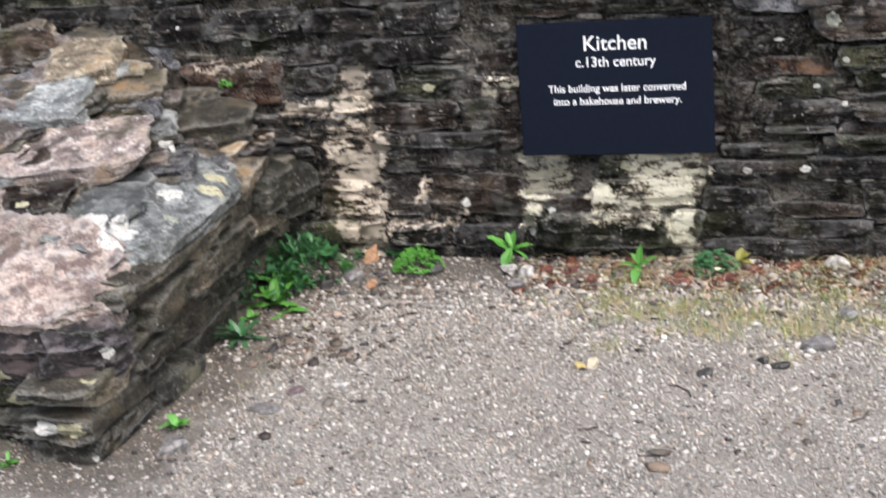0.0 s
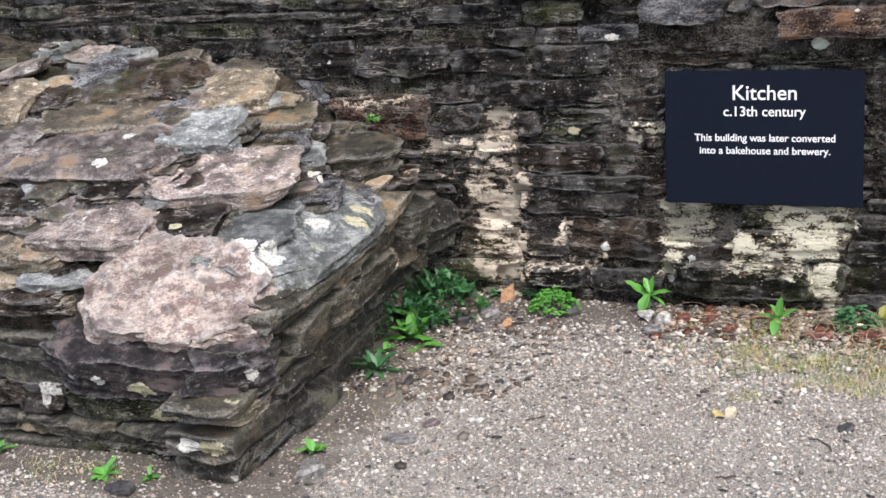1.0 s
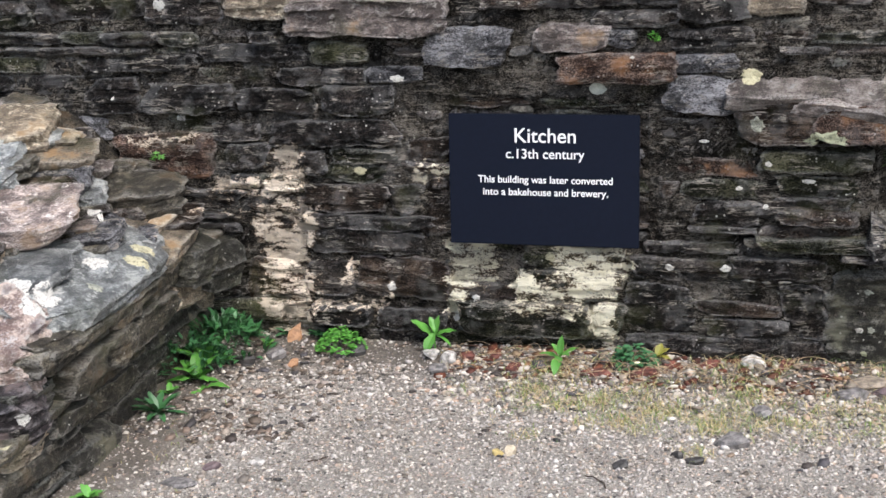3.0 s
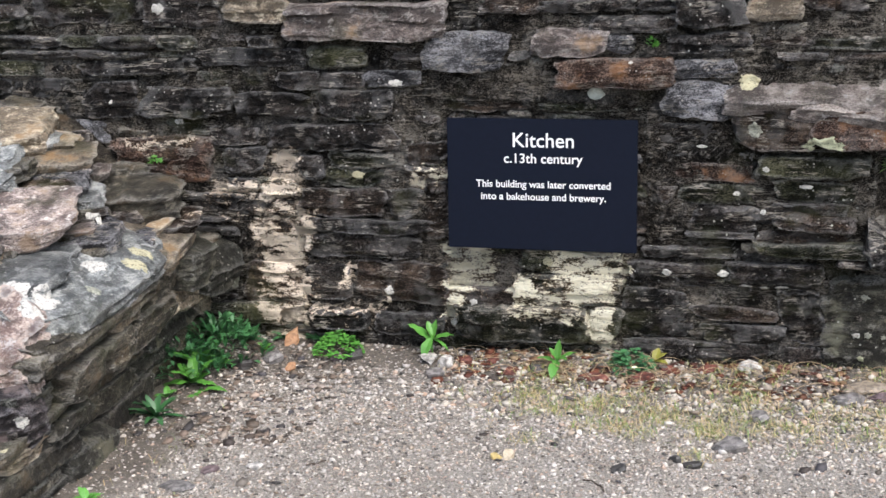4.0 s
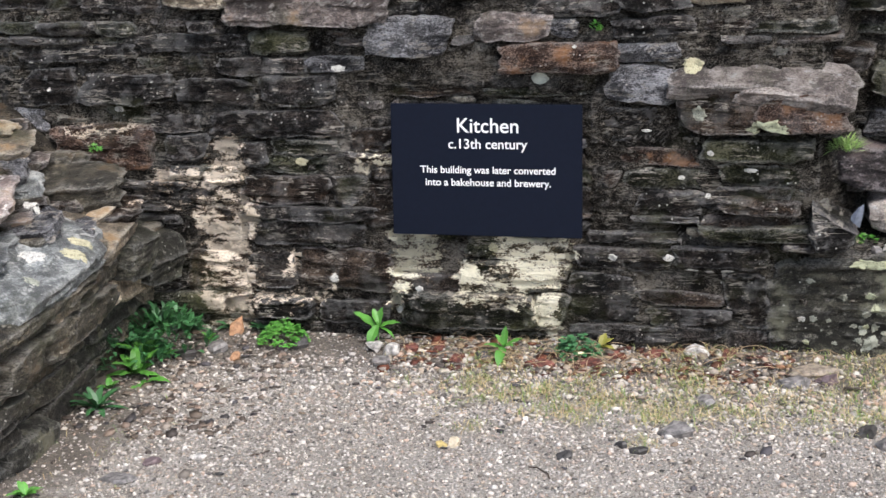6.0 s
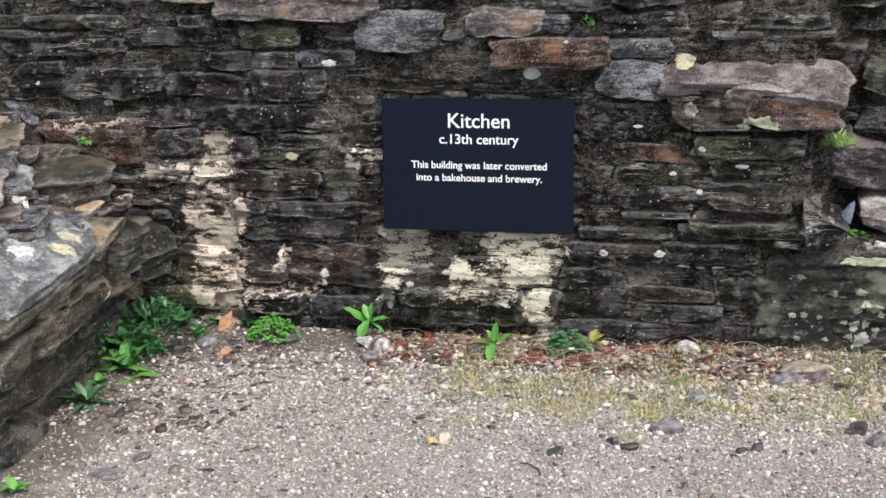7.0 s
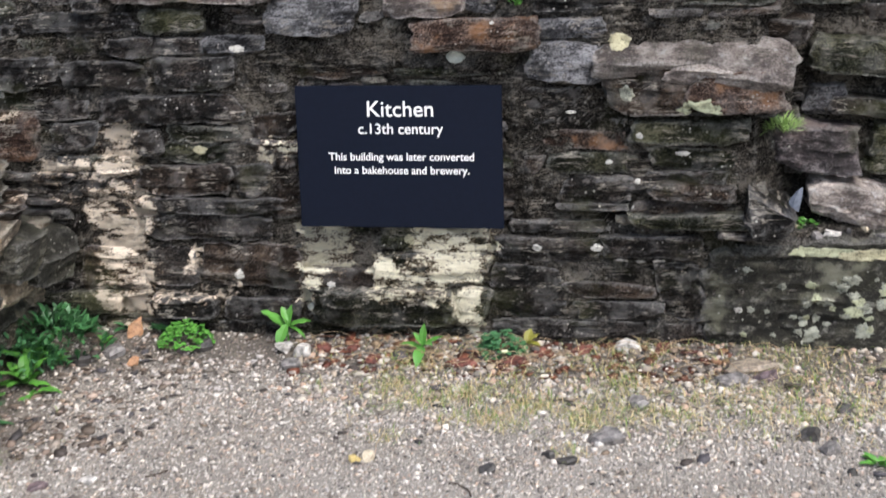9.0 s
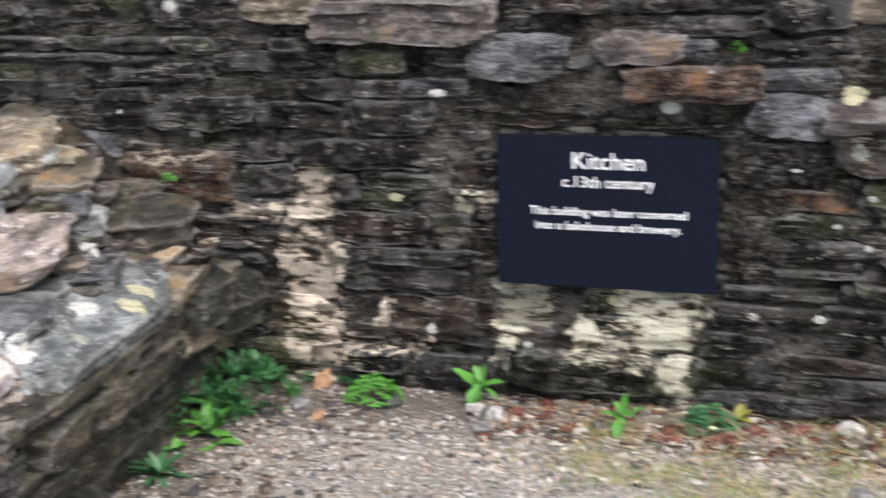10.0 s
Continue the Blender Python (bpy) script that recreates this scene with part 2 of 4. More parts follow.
# ---- mesh helpers ----
def mesh_object(name, verts, faces, material, parent=None, smooth=True):
    me = bpy.data.meshes.new(name)
    me.from_pydata([tuple(v) for v in verts], [], faces)
    me.materials.append(material)
    if smooth:
        me.polygons.foreach_set("use_smooth", [True] * len(me.polygons))
        me.set_sharp_from_angle(angle=radians(26))
    me.update()
    ob = new(name, me)
    if parent:
        ob.parent = parent
    return ob


def part(name, bm, material, parent, label="", smooth=False):
    me = bpy.data.meshes.new(name)
    bm.to_mesh(me)
    bm.free()
    me.materials.append(material)
    if smooth:
        me.polygons.foreach_set("use_smooth", [True] * len(me.polygons))
    ob = new(name, me)
    ob.parent = parent
    return tagged(ob, label)


BOXES = {}


def lattice(nx, ny, nz):
    """The surface of a box of nx x ny x nz cells: places in -0.5..0.5 and quads."""
    if (nx, ny, nz) in BOXES:
        return BOXES[nx, ny, nz]
    at, faces = {}, []

    def v(i, j, k):
        return at.setdefault((i, j, k), len(at))

    for k in (0, nz):
        for i in range(nx):
            for j in range(ny):
                q = [v(i, j, k), v(i + 1, j, k), v(i + 1, j + 1, k), v(i, j + 1, k)]
                faces.append(q if k else q[::-1])
    for j in (0, ny):
        for i in range(nx):
            for k in range(nz):
                q = [v(i, j, k), v(i + 1, j, k), v(i + 1, j, k + 1), v(i, j, k + 1)]
                faces.append(q[::-1] if j else q)
    for i in (0, nx):
        for j in range(ny):
            for k in range(nz):
                q = [v(i, j, k), v(i, j + 1, k), v(i, j + 1, k + 1), v(i, j, k + 1)]
                faces.append(q if i else q[::-1])
    BOXES[nx, ny, nz] = np.array([(i / nx - 0.5, j / ny - 0.5, k / nz - 0.5) for i, j, k in at]), faces
    return BOXES[nx, ny, nz]


TABLE = np.random.default_rng(2).permutation(256)
TABLE = np.concatenate([TABLE, TABLE])
SLOPES = np.random.default_rng(6).normal(size=(256, 3))
SLOPES /= np.linalg.norm(SLOPES, axis=1)[:, None]


def waves(x, y, z):
    """Gradient noise for whole arrays of places."""
    p = np.stack(np.broadcast_arrays(x, y, z), -1).astype(float)
    cell = np.floor(p).astype(int)
    f = p - cell
    cell &= 255
    s = f * f * f * (f * (f * 6 - 15) + 10)
    total = 0.0
    for a in (0, 1):
        for b in (0, 1):
            for c in (0, 1):
                h = TABLE[TABLE[TABLE[(cell[..., 0] + a) & 255] + ((cell[..., 1] + b) & 255)] + ((cell[..., 2] + c) & 255)]
                dot = (SLOPES[h] * (f - (a, b, c))).sum(-1)
                total = total + dot * np.prod(np.where((a, b, c), s, 1 - s), -1)
    return total * 1.5


def rubble(L, D, H, seed, rough=0.010, cell=0.011, layer=0.010, taper=0.22, wedge=0.35, chops=7, front=False):
    """A split block of slate L x D x H: uneven outline, bedded sides, chopped corners; front: only its face towards -y shows."""
    rng = random.Random(seed)
    n = [max(3, min(56, round(L / cell))), 4 if front else max(3, min(24, round(D / (cell * 1.4)))), max(3, min(26, round(H / (cell * 0.75))))]
    p, faces = lattice(*n)
    u, v, w = p.T
    ox, oy = rng.uniform(0, 90), rng.uniform(0, 90)
    sk, sl, sr = rng.uniform(-0.6, 0.6), rng.uniform(-0.10, 0.10), rng.uniform(-0.6, 0.6)
    ta, tb = rng.uniform(0, taper), rng.uniform(0, taper)
    ca, cb, cc, cd = (rng.uniform(0, wedge) for _ in range(4))
    end = np.maximum(0.0, np.abs(u) * 2 - 0.6) / 0.4
    cut = np.where(v < 0, np.where(u < 0, ca, cb), np.where(u < 0, cc, cd)) * end
    thick = 1 - np.where(u < 0, ta, tb) * end**2
    # flat chops off the corners and edges
    q = np.stack([u * 2, v * (1 - cut) * 2, w * thick * 2], -1)
    for _ in range(chops):
        if front:
            a = np.array((rng.gauss(0, 0.30), -1.0, rng.gauss(0, 0.30)))
            far = np.abs(a).sum() * rng.uniform(0.80, 0.95)
        else:
            a = np.array((rng.gauss(0, 0.8), rng.gauss(0, 0.8), rng.gauss(0.2, 0.7)))
            far = np.abs(a).sum() * rng.uniform(0.66, 0.88)
        size = np.linalg.norm(a)
        a, far = a / size, far / size
        q -= np.maximum(0.0, q @ a - far)[:, None] * a
    x, y, z = q[:, 0] * L / 2, q[:, 1] * D / 2, q[:, 2] * H / 2
    x = x + np.where(u < 0, sk, sr) * w * min(H, 0.06) + waves(ox, v * 4, w * 3) * 0.06 * L * np.abs(u) * 2
    z = z + sl * u * H + waves(ox + x * 6, oy + y * 6, 3.1) * min(0.16 * H, 0.014) + waves(ox + x * 25, oy + y * 25, 7.1) * min(0.08 * H, 0.005)
    k = np.floor((z + 0.25 * x * sl + waves(ox + x * 3, oy, 1.5) * 0.012) / (layer * 1.3))
    lay = waves(ox + x * 3.5, oy + y * 2 + k * 7.3, k * 3.7)
    side = np.minimum(1.0, np.maximum(np.abs(u), np.abs(v)) * 2) ** 6
    d = rough * ((1.0 if front else 1.3) * lay * side + 0.35 * waves(ox + x * 20, oy + y * 20, z * 30) + 0.35 * waves(ox + x * 60, oy + y * 60, z * 80) + 0.25 * waves(ox + x * 130, oy + y * 130, z * 170))
    if front:
        y = y - d * (v < 0)
        x = x + 0.5 * d * np.sign(u) * (np.abs(u) > 0.49)
    else:
        r = np.hypot(x / L, y / D) + 1e-6
        x, y = x + d * (x / L) / r, y + d * (y / D) / r
    corner = np.maximum(0, np.abs(u) + np.abs(v) + np.abs(w) - 1.30) * (0.7 + 0.6 * waves(ox + x * 30, oy + y * 30, z * 30))
    x, y = x - u * corner * min(L, 0.06), y - v * corner * min(D, 0.06)
    z = z + 0.35 * rough * waves(ox + x * 40, oy + y * 40, 9.5) - w * corner * H * 0.4
    return np.stack([x, y, z], -1), faces


def stone(parent, tone, m, L, D, H, seed, name="stone", **more):
    verts, faces = rubble(L, D, H, seed, **more)
    ob = mesh_object(name, verts, faces, TONES[tone], parent)
    ob.matrix_basis = m
    return ob


def sheet(name, xs, ys, fn, material, thick=None):
    """A grid of points fn(a, b), as one surface."""
    verts = [fn(a, b) for a in xs for b in ys]
    n = len(ys)
    faces = [(i * n + j, (i + 1) * n + j, (i + 1) * n + j + 1, i * n + j + 1) for i in range(len(xs) - 1) for j in range(n - 1)]
    return mesh_object(name, verts, faces, material)


# ---- the ground ----
def ground_z(x, y):
    z = 0.012 * noise.noise((x * 1.7, y * 1.7, 0)) + 0.004 * noise.noise((x * 9, y * 9, 2))
    return z + 0.045 * max(0.0, min(1.0, (y + 0.32) / 0.32))


near_x = [-3 + 0.04 * i for i in range(151)]
near_y = [-3.6 + 0.04 * i for i in range(101)]
ground = sheet("ground", [-400, -60, -12, -5, *near_x, 5, 12, 60, 400], [-400, -60, -12, -6, *near_y, 3, 12, 60, 400],
               lambda x, y: (x, y, ground_z(x, y) if abs(x) < 3.1 and -3.7 < y < 0.5 else 0.0), GRIT)
tagged(ground, "pale grey-brown gritty gravel ground of a ruin", "ground", kind="structure")

# ---- the back wall ----
def wall_set(x0, x1, z0, z1):
    """How far the broken right-hand part and the leaning top lie back."""
    x, z = (x0 + x1) / 2, (z0 + z1) / 2
    right = max(0.0, min(1.0, (x - 1.30) / 0.12)) * max(0.0, min(1.0, (z - 0.36) / 0.05))
    return 0.22 * right + max(0.0, z - 0.9) * 0.05


def wall_y(x, z):
    """How far back the mortar's face lies."""
    y = 0.050 + 0.010 * noise.noise((x * 4, z * 9, 0)) + 0.010 * noise.noise((x * 20, z * 30, 5)) + 0.008 * noise.noise((x * 60, z * 80, 5)) + 0.004 * noise.noise((x * 130, z * 150, 5))
    right = max(0.0, min(1.0, (x - 1.30) / 0.12)) * max(0.0, min(1.0, (z - 0.36) / 0.05))
    y += 0.03 * max(0.0, min(1.0, (0.33 - abs(x - 0.3)) / 0.03)) * max(0.0, min(1.0, (0.26 - abs(z - 0.615)) / 0.05))
    return y + 0.22 * right + max(0.0, z - 0.9) * 0.05


wall_north = new("wall_north")
tagged(wall_north, "dark wet slate rubble wall with lime stains", "wall", kind="structure")
core = sheet("core", [-4, -3, *[-2.6 + 0.0075 * i for i in range(646)], 3, 4], [-0.15 + 0.0075 * i for i in range(194)] + [1.6, 1.9], lambda x, z: (x, wall_y(x, z), z), TONES["mortar"])
core.parent = wall_north
bm = bmesh.new()
bmesh.ops.create_cube(bm, size=1.0, matrix=Matrix.Translation((0, 0.85, 0.96)) @ Matrix.Diagonal((8.0, 0.9, 1.93, 1)))
part("back", bm, EARTH, wall_north)

TAKEN = []


def wall_stone(x0, x1, z0, z1, tone, out=0.0, lean=0.0, seed=None, **more):
    """A stone of the back wall that fills x0..x1, z0..z1 of its face and stands out that far."""
    seed = seed if seed is not None else len(TAKEN) + 11
    TAKEN.append((x0, x1, z0, z1))
    if x1 > -0.03 and x0 < 0.63 and z1 > 0.39 and z0 < 0.85:
        out = min(out, -0.022 if x1 > 0.03 and x0 < 0.57 else 0.004)
    L, H = x1 - x0 - 0.003, z1 - z0 - 0.002
    D = 0.15 + out
    y = 0.060 + wall_set(x0, x1, z0, z1) - 0.022 - out + D / 2
    return stone(wall_north, tone, pose((x0 + x1) / 2, y, (z0 + z1) / 2, 0, lean, 0), L, D, H, seed, **{"cell": 0.009, "layer": 0.017, "taper": 0.12, "wedge": 0.15, "front": True, **more})


wall_stone(-0.519, 0.007, 1.064, 1.179, "mauve", 0.050, rough=0.016)
wall_stone(-0.727, -0.507, 1.122, 1.217, "tan", 0.040)
wall_stone(-1.014, -0.750, 1.095, 1.235, "dark", 0.010)
wall_stone(-1.417, -1.023, 1.108, 1.240, "dark", 0.010)
wall_stone(-0.071, 0.192, 0.962, 1.091, "blue", 0.030)
wall_stone(-0.457, -0.257, 0.965, 1.042, "moss", 0.015)
wall_stone(0.272, 0.507, 1.010, 1.095, "mauve", 0.030)
wall_stone(0.501, 0.593, 1.016, 1.077, "blue", 0.010)
wall_stone(0.348, 0.710, 0.916, 1.011, "rust", 0.040)
wall_stone(0.284, 0.683, 0.834, 0.931, "moss", 0.010)
wall_stone(0.683, 0.893, 0.950, 1.004, "blue", 0.020)
wall_stone(0.709, 0.913, 1.098, 1.197, "dark", 0.030)
wall_stone(0.913, 1.080, 1.113, 1.194, "tan", 0.030)
wall_stone(0.690, 0.937, 1.009, 1.079, "dark", 0.010)
wall_stone(0.673, 0.894, 0.823, 0.939, "blue", 0.015)
# the great weathered boulder: a rusty body under a sloping mauve back
wall_stone(0.880, 1.135, 0.738, 0.885, "brown", 0.040, 2.0, taper=0.3)
wall_stone(1.120, 1.375, 0.745, 0.865, "rust", 0.062, 4.0, taper=0.4)
# paler upper face as separate slabs: lichen, and sky reflection put into colour
stone(wall_north, "pale", pose(1.035, 0.060, 0.900, 34, -3, 3), 0.36, 0.15, 0.060, 611, rough=0.008, taper=0.6, wedge=0.5, layer=0.02)
stone(wall_north, "pale", pose(1.175, 0.050, 0.875, 30, 4, 0), 0.24, 0.14, 0.055, 613, rough=0.008, taper=0.5, wedge=0.4, layer=0.02)
stone(wall_north, "pale", pose(1.275, 0.045, 0.880, 36, 10, -6), 0.25, 0.17, 0.070, 612, rough=0.008, taper=0.6, wedge=0.6, layer=0.02)
TAKEN.append((0.855, 1.39, 0.88, 0.96))
wall_stone(0.960, 1.286, 0.648, 0.717, "moss", 0.020)
wall_stone(0.705, 0.953, 0.628, 0.684, "rust", 0.000)
wall_stone(0.723, 1.010, 0.561, 0.625, "moss", 0.000)
wall_stone(1.011, 1.256, 0.570, 0.639, "moss", 0.010)
wall_stone(0.758, 0.962, 0.471, 0.557, "dark", 0.010)
wall_stone(0.961, 1.227, 0.492, 0.563, "dark", 0.000)
wall_stone(1.010, 1.255, 0.488, 0.537, "brown", 0.045, 4, taper=0.5)
wall_stone(0.963, 1.232, 0.427, 0.488, "brown", 0.010)
wall_stone(0.619, 0.874, 0.688, 0.810, "dark", -0.010)
wall_stone(0.604, 0.900, 0.376, 0.420, "dark", 0.030)
wall_stone(0.959, 1.294, 0.401, 0.451, "moss", 0.050)
wall_stone(0.574, 0.879, 0.288, 0.365, "dark", 0.010)
wall_stone(0.880, 1.166, 0.297, 0.380, "dark", 0.015)
wall_stone(0.759, 1.027, 0.179, 0.228, "brown", 0.010)
wall_stone(0.794, 1.053, 0.110, 0.173, "dark", 0.010)
wall_stone(0.545, 0.767, 0.109, 0.275, "dark", 0.000)
wall_stone(1.035, 1.170, 0.114, 0.298, "dark", 0.000)
wall_stone(1.037, 1.174, 0.040, 0.111, "dark", 0.000)
wall_stone(-0.025, 0.223, 0.188, 0.262, "brown", 0.010)
wall_stone(0.203, 0.541, 0.203, 0.312, "moss", 0.020)
wall_stone(-0.003, 0.220, 0.262, 0.396, "moss", 0.000)
wall_stone(0.223, 0.548, 0.310, 0.388, "moss", 0.010)
wall_stone(0.003, 0.449, 0.092, 0.207, "moss", 0.060)
wall_stone(0.442, 0.546, 0.093, 0.211, "moss", 0.040)
wall_stone(0.545, 1.020, 0.027, 0.111, "dark", 0.010)
wall_stone(-0.147, 0.002, 0.663, 0.736, "brown", 0.010)
wall_stone(-0.174, -0.003, 0.606, 0.658, "brown", 0.005)
wall_stone(-0.510, -0.213, 0.484, 0.579, "brown", 0.020)
wall_stone(-0.218, -0.105, 0.473, 0.578, "dark", 0.005)
wall_stone(-0.106, -0.009, 0.411, 0.599, "brown", 0.005)
wall_stone(-0.518, -0.062, 0.430, 0.479, "dark", 0.025)
wall_stone(-0.506, -0.102, 0.337, 0.421, "dark", 0.010)
wall_stone(-0.515, -0.349, 0.199, 0.329, "dark", 0.010)
wall_stone(-0.346, -0.018, 0.197, 0.337, "brown", 0.010)
wall_stone(-0.732, -0.518, 0.154, 0.317, "brown", 0.005)
wall_stone(-0.740, -0.532, 0.323, 0.464, "brown", 0.000)
wall_stone(-0.507, -0.294, 0.103, 0.171, "dark", 0.050)
wall_stone(-0.409, -0.181, 0.651, 0.703, "moss", 0.005)
wall_stone(-0.435, -0.196, 0.582, 0.646, "moss", 0.000)
wall_stone(-0.603, -0.164, 0.704, 0.793, "dark", 0.015)
wall_stone(-0.516, -0.419, 0.608, 0.691, "dark", 0.010)
wall_stone(-0.768, -0.621, 0.620, 0.711, "dark", 0.015)
wall_stone(-1.160, -0.810, 0.572, 0.745, "rust", 0.010)
wall_stone(-1.046, -0.723, 0.805, 0.905, "dark", 0.020)
wall_stone(-1.263, -0.840, 0.943, 0.999, "dark", 0.005)
wall_stone(-0.722, -0.442, 0.805, 0.893, "dark", 0.010)
wall_stone(-0.428, -0.175, 0.809, 0.907, "dark", 0.020)
wall_stone(-0.105, 0.274, 0.834, 0.915, "brown", 0.005)
wall_stone(-0.836, -0.470, 0.976, 1.034, "dark", 0.005)
wall_stone(-1.254, -1.058, 0.801, 0.926, "dark", 0.010)
wall_stone(-0.266, -0.082, 0.909, 0.966, "blue", 0.010)
wall_stone(-0.567, -0.265, 0.902, 0.963, "dark", 0.015)
wall_stone(-0.041, -0.018, 0.315, 0.335, "moss", 0.000)
wall_stone(1.165, 2.05, -0.010, 0.368, "blotchdark", 0.012, taper=0.10, wedge=0.06, rough=0.018)
# the broken end of the wall
wall_stone(1.335, 1.600, 0.535, 0.668, "pinkdark", 0.11, 9, rough=0.016, layer=0.012)
wall_stone(1.265, 1.400, 0.395, 0.490, "dark", 0.17, 30, taper=0.1)
wall_stone(1.455, 1.80, 0.375, 0.485, "pale", 0.14, 13, taper=0.3)
wall_stone(1.20, 1.30, 0.375, 0.400, "brown", 0.060, 2)
wall_stone(1.62, 1.90, 0.50, 0.66, "moss", 0.04, 3)
wall_stone(1.44, 1.56, 0.675, 0.765, "blue", 0.03, -4)
wall_stone(1.50, 1.78, 0.67, 0.73, "dark", 0.05, 5)
wall_stone(1.45, 1.80, 0.80, 0.90, "moss", 0.07, 6)
wall_stone(1.28, 1.44, 0.90, 0.98, "brown", 0.04, 3)


def fill_wall():
    rng = random.Random(5)
    tones = ["dark"] * 9 + ["brown"] * 4 + ["moss"] * 3 + ["blue"]

    def free(x0, x1, z0, z1, share):
        area = (x1 - x0) * (z1 - z0)
        hit = sum(max(0, min(x1, b) - max(x0, a)) * max(0, min(z1, d) - max(z0, c)) for a, b, c, d in TAKEN)
        return hit < share * area

    z = 0.0
    while z < 1.27:
        h = rng.choice((0.03, 0.04, 0.05, 0.06, 0.085))
        x = -2.6 + rng.uniform(0, 0.2)
        while x < 1.95:
            l = rng.uniform(0.10, 0.36) * (1.25 if h > 0.055 else 0.9)
            a, c, e = x + 0.004, z + rng.uniform(-0.006, 0.006), z + h - rng.uniform(0.0, 0.008)
            for cut in (1.0, 0.7, 0.45):
                if free(a, a + l * cut, c, e, 0.10):
                    wall_stone(a, a + l * cut, c, e, rng.choice(tones), rng.uniform(-0.008, 0.026), rng.uniform(-2.5, 2.5), rng.randrange(9999))
                    break
            x += l
        z += h
    # the slivers that pin the joints, too small to tell apart
    verts, faces, slots = [], [], []
    for _ in range(9000):
        x, z, l, h = rng.uniform(-2.5, 2.0), rng.uniform(0, 1.26), rng.uniform(0.04, 0.16), rng.uniform(0.014, 0.042)
        if free(x, x + l, z, z + h, 0.12):
            TAKEN.append((x, x + l, z, z + h))
            v, f = rubble(l, 0.10, h, rng.randrange(9999), cell=0.012, front=True)
            y = 0.060 + wall_set(x, x + l, z, z + h) - rng.uniform(-0.012, 0.018) + 0.05 + (0.02 if 0.0 < x + l and x < 0.60 and 0.39 < z + h and z < 0.85 else 0)
            m = pose(x + l / 2, y, z + h / 2, 0, rng.uniform(-5, 5), 0)
            faces += [[i + len(verts) for i in q] for q in f]
            verts += [m @ Vector(p) for p in v]
            slots += [rng.randrange(4)] * len(f)
    ob = mesh_object("pinning_stones", verts, faces, TONES["dark"], wall_north)
    for tone in ("brown", "moss", "drab"):
        ob.data.materials.append(TONES[tone])
    ob.data.polygons.foreach_set("material_index", slots)
    tagged(ob, kind="stuff")


fill_wall()


def far_courses():
    """The rest of the wall, out of sight: the same courses, joined."""
    rng = random.Random(77)
    verts, faces, slots, z = [], [], [], 0.0
    while z < 1.86:
        h = rng.choice((0.05, 0.06, 0.08, 0.10))
        x = -4.0
        while x < 3.9:
            l = rng.uniform(0.16, 0.42)
            if z > 1.26 or x + l < -2.58 or x > 2.02:
                v, f = rubble(l - 0.005, 0.16, h - 0.004, rng.randrange(9999), cell=0.03, layer=0.02, front=True)
                m = pose(x + l / 2, 0.118 + wall_set(x, x + l, z, z + h) - rng.uniform(-0.015, 0.015), z + h / 2, 0, rng.uniform(-2, 2), 0)
                faces += [[i + len(verts) for i in q] for q in f]
                verts += [m @ Vector(p) for p in v]
                slots += [rng.randrange(3)] * len(f)
            x += l
        z += h
    ob = mesh_object("far_stones", verts, faces, TONES["dark"], wall_north)
    for tone in ("brown", "moss"):
        ob.data.materials.append(TONES[tone])
    ob.data.polygons.foreach_set("material_index", slots)
    tagged(ob, kind="stuff")


far_courses()

# ---- the sign ----
NAVY = plain("navy_sign_paint", (0.005, 0.0075, 0.0165), 0.6, 0.06)
NAVY.node_tree.nodes["Principled BSDF"].inputs["Specular IOR Level"].default_value = 0.12
WHITE = plain("white_lettering", (0.85, 0.85, 0.85), 0.6, 0.02)


def sign():
    board = new("sign_board")
    tagged(board, "dark navy sign board with white lettering fixed to wall", "sign")
    bm = bmesh.new()
    bmesh.ops.create_cube(bm, size=1.0, matrix=Matrix.Diagonal((0.60, 0.012, 0.414, 1)))
    bmesh.ops.bevel(bm, geom=bm.edges[:], offset=0.002, segments=2, affect="EDGES")
    part("panel", bm, NAVY, board)
    for name, text, size, x, z in (("title", "Kitchen", 0.0640, 0.007, 0.119), ("date", "c.13th century", 0.0425, 0.006, 0.069),
                                   ("description", "This building was later converted", 0.0318, 0.006, -0.0085), ("description", "into a bakehouse and brewery.", 0.0318, 0.006, -0.0480)):
        cu = bpy.data.curves.new(name, "FONT")
        cu.body, cu.size, cu.align_x, cu.extrude, cu.offset = text, size, "CENTER", 0.0008, 0.0004
        tmp = new("lettering", cu)
        me = bpy.data.meshes.new_from_object(tmp.evaluated_get(bpy.context.evaluated_depsgraph_get()))
        bpy.data.objects.remove(tmp)
        me.materials.clear()
        me.materials.append(WHITE)
        ob = new(name, me)
        ob.parent = board
        ob.matrix_basis = pose(x, -0.0068, z, 90, 0, 0)
    board.matrix_basis = pose(0.30, 0.016, 0.612, -5, 0, 0)
    return board


sign()

# ---- the low ruined wall ----
def mound_z(x, y):
    v = max(0.0, min(1.0, (y + 1.25) / 1.25))
    base = 0.34 + 0.10 * min(1.0, max(0.0, (y + 1.28) / 0.3)) + 0.05 * math.sin(v * math.pi)
    wall = 0.42 + max(0.0, min(0.36, (-0.90 - x) * 0.90)) + max(0.0, min(0.5, (-1.30 - x) * 0.14))
    edge = 0.10 * max(0.0, min(1.0, (x + 0.86) / 0.10))
    return base + v * (wall - 0.42) - edge


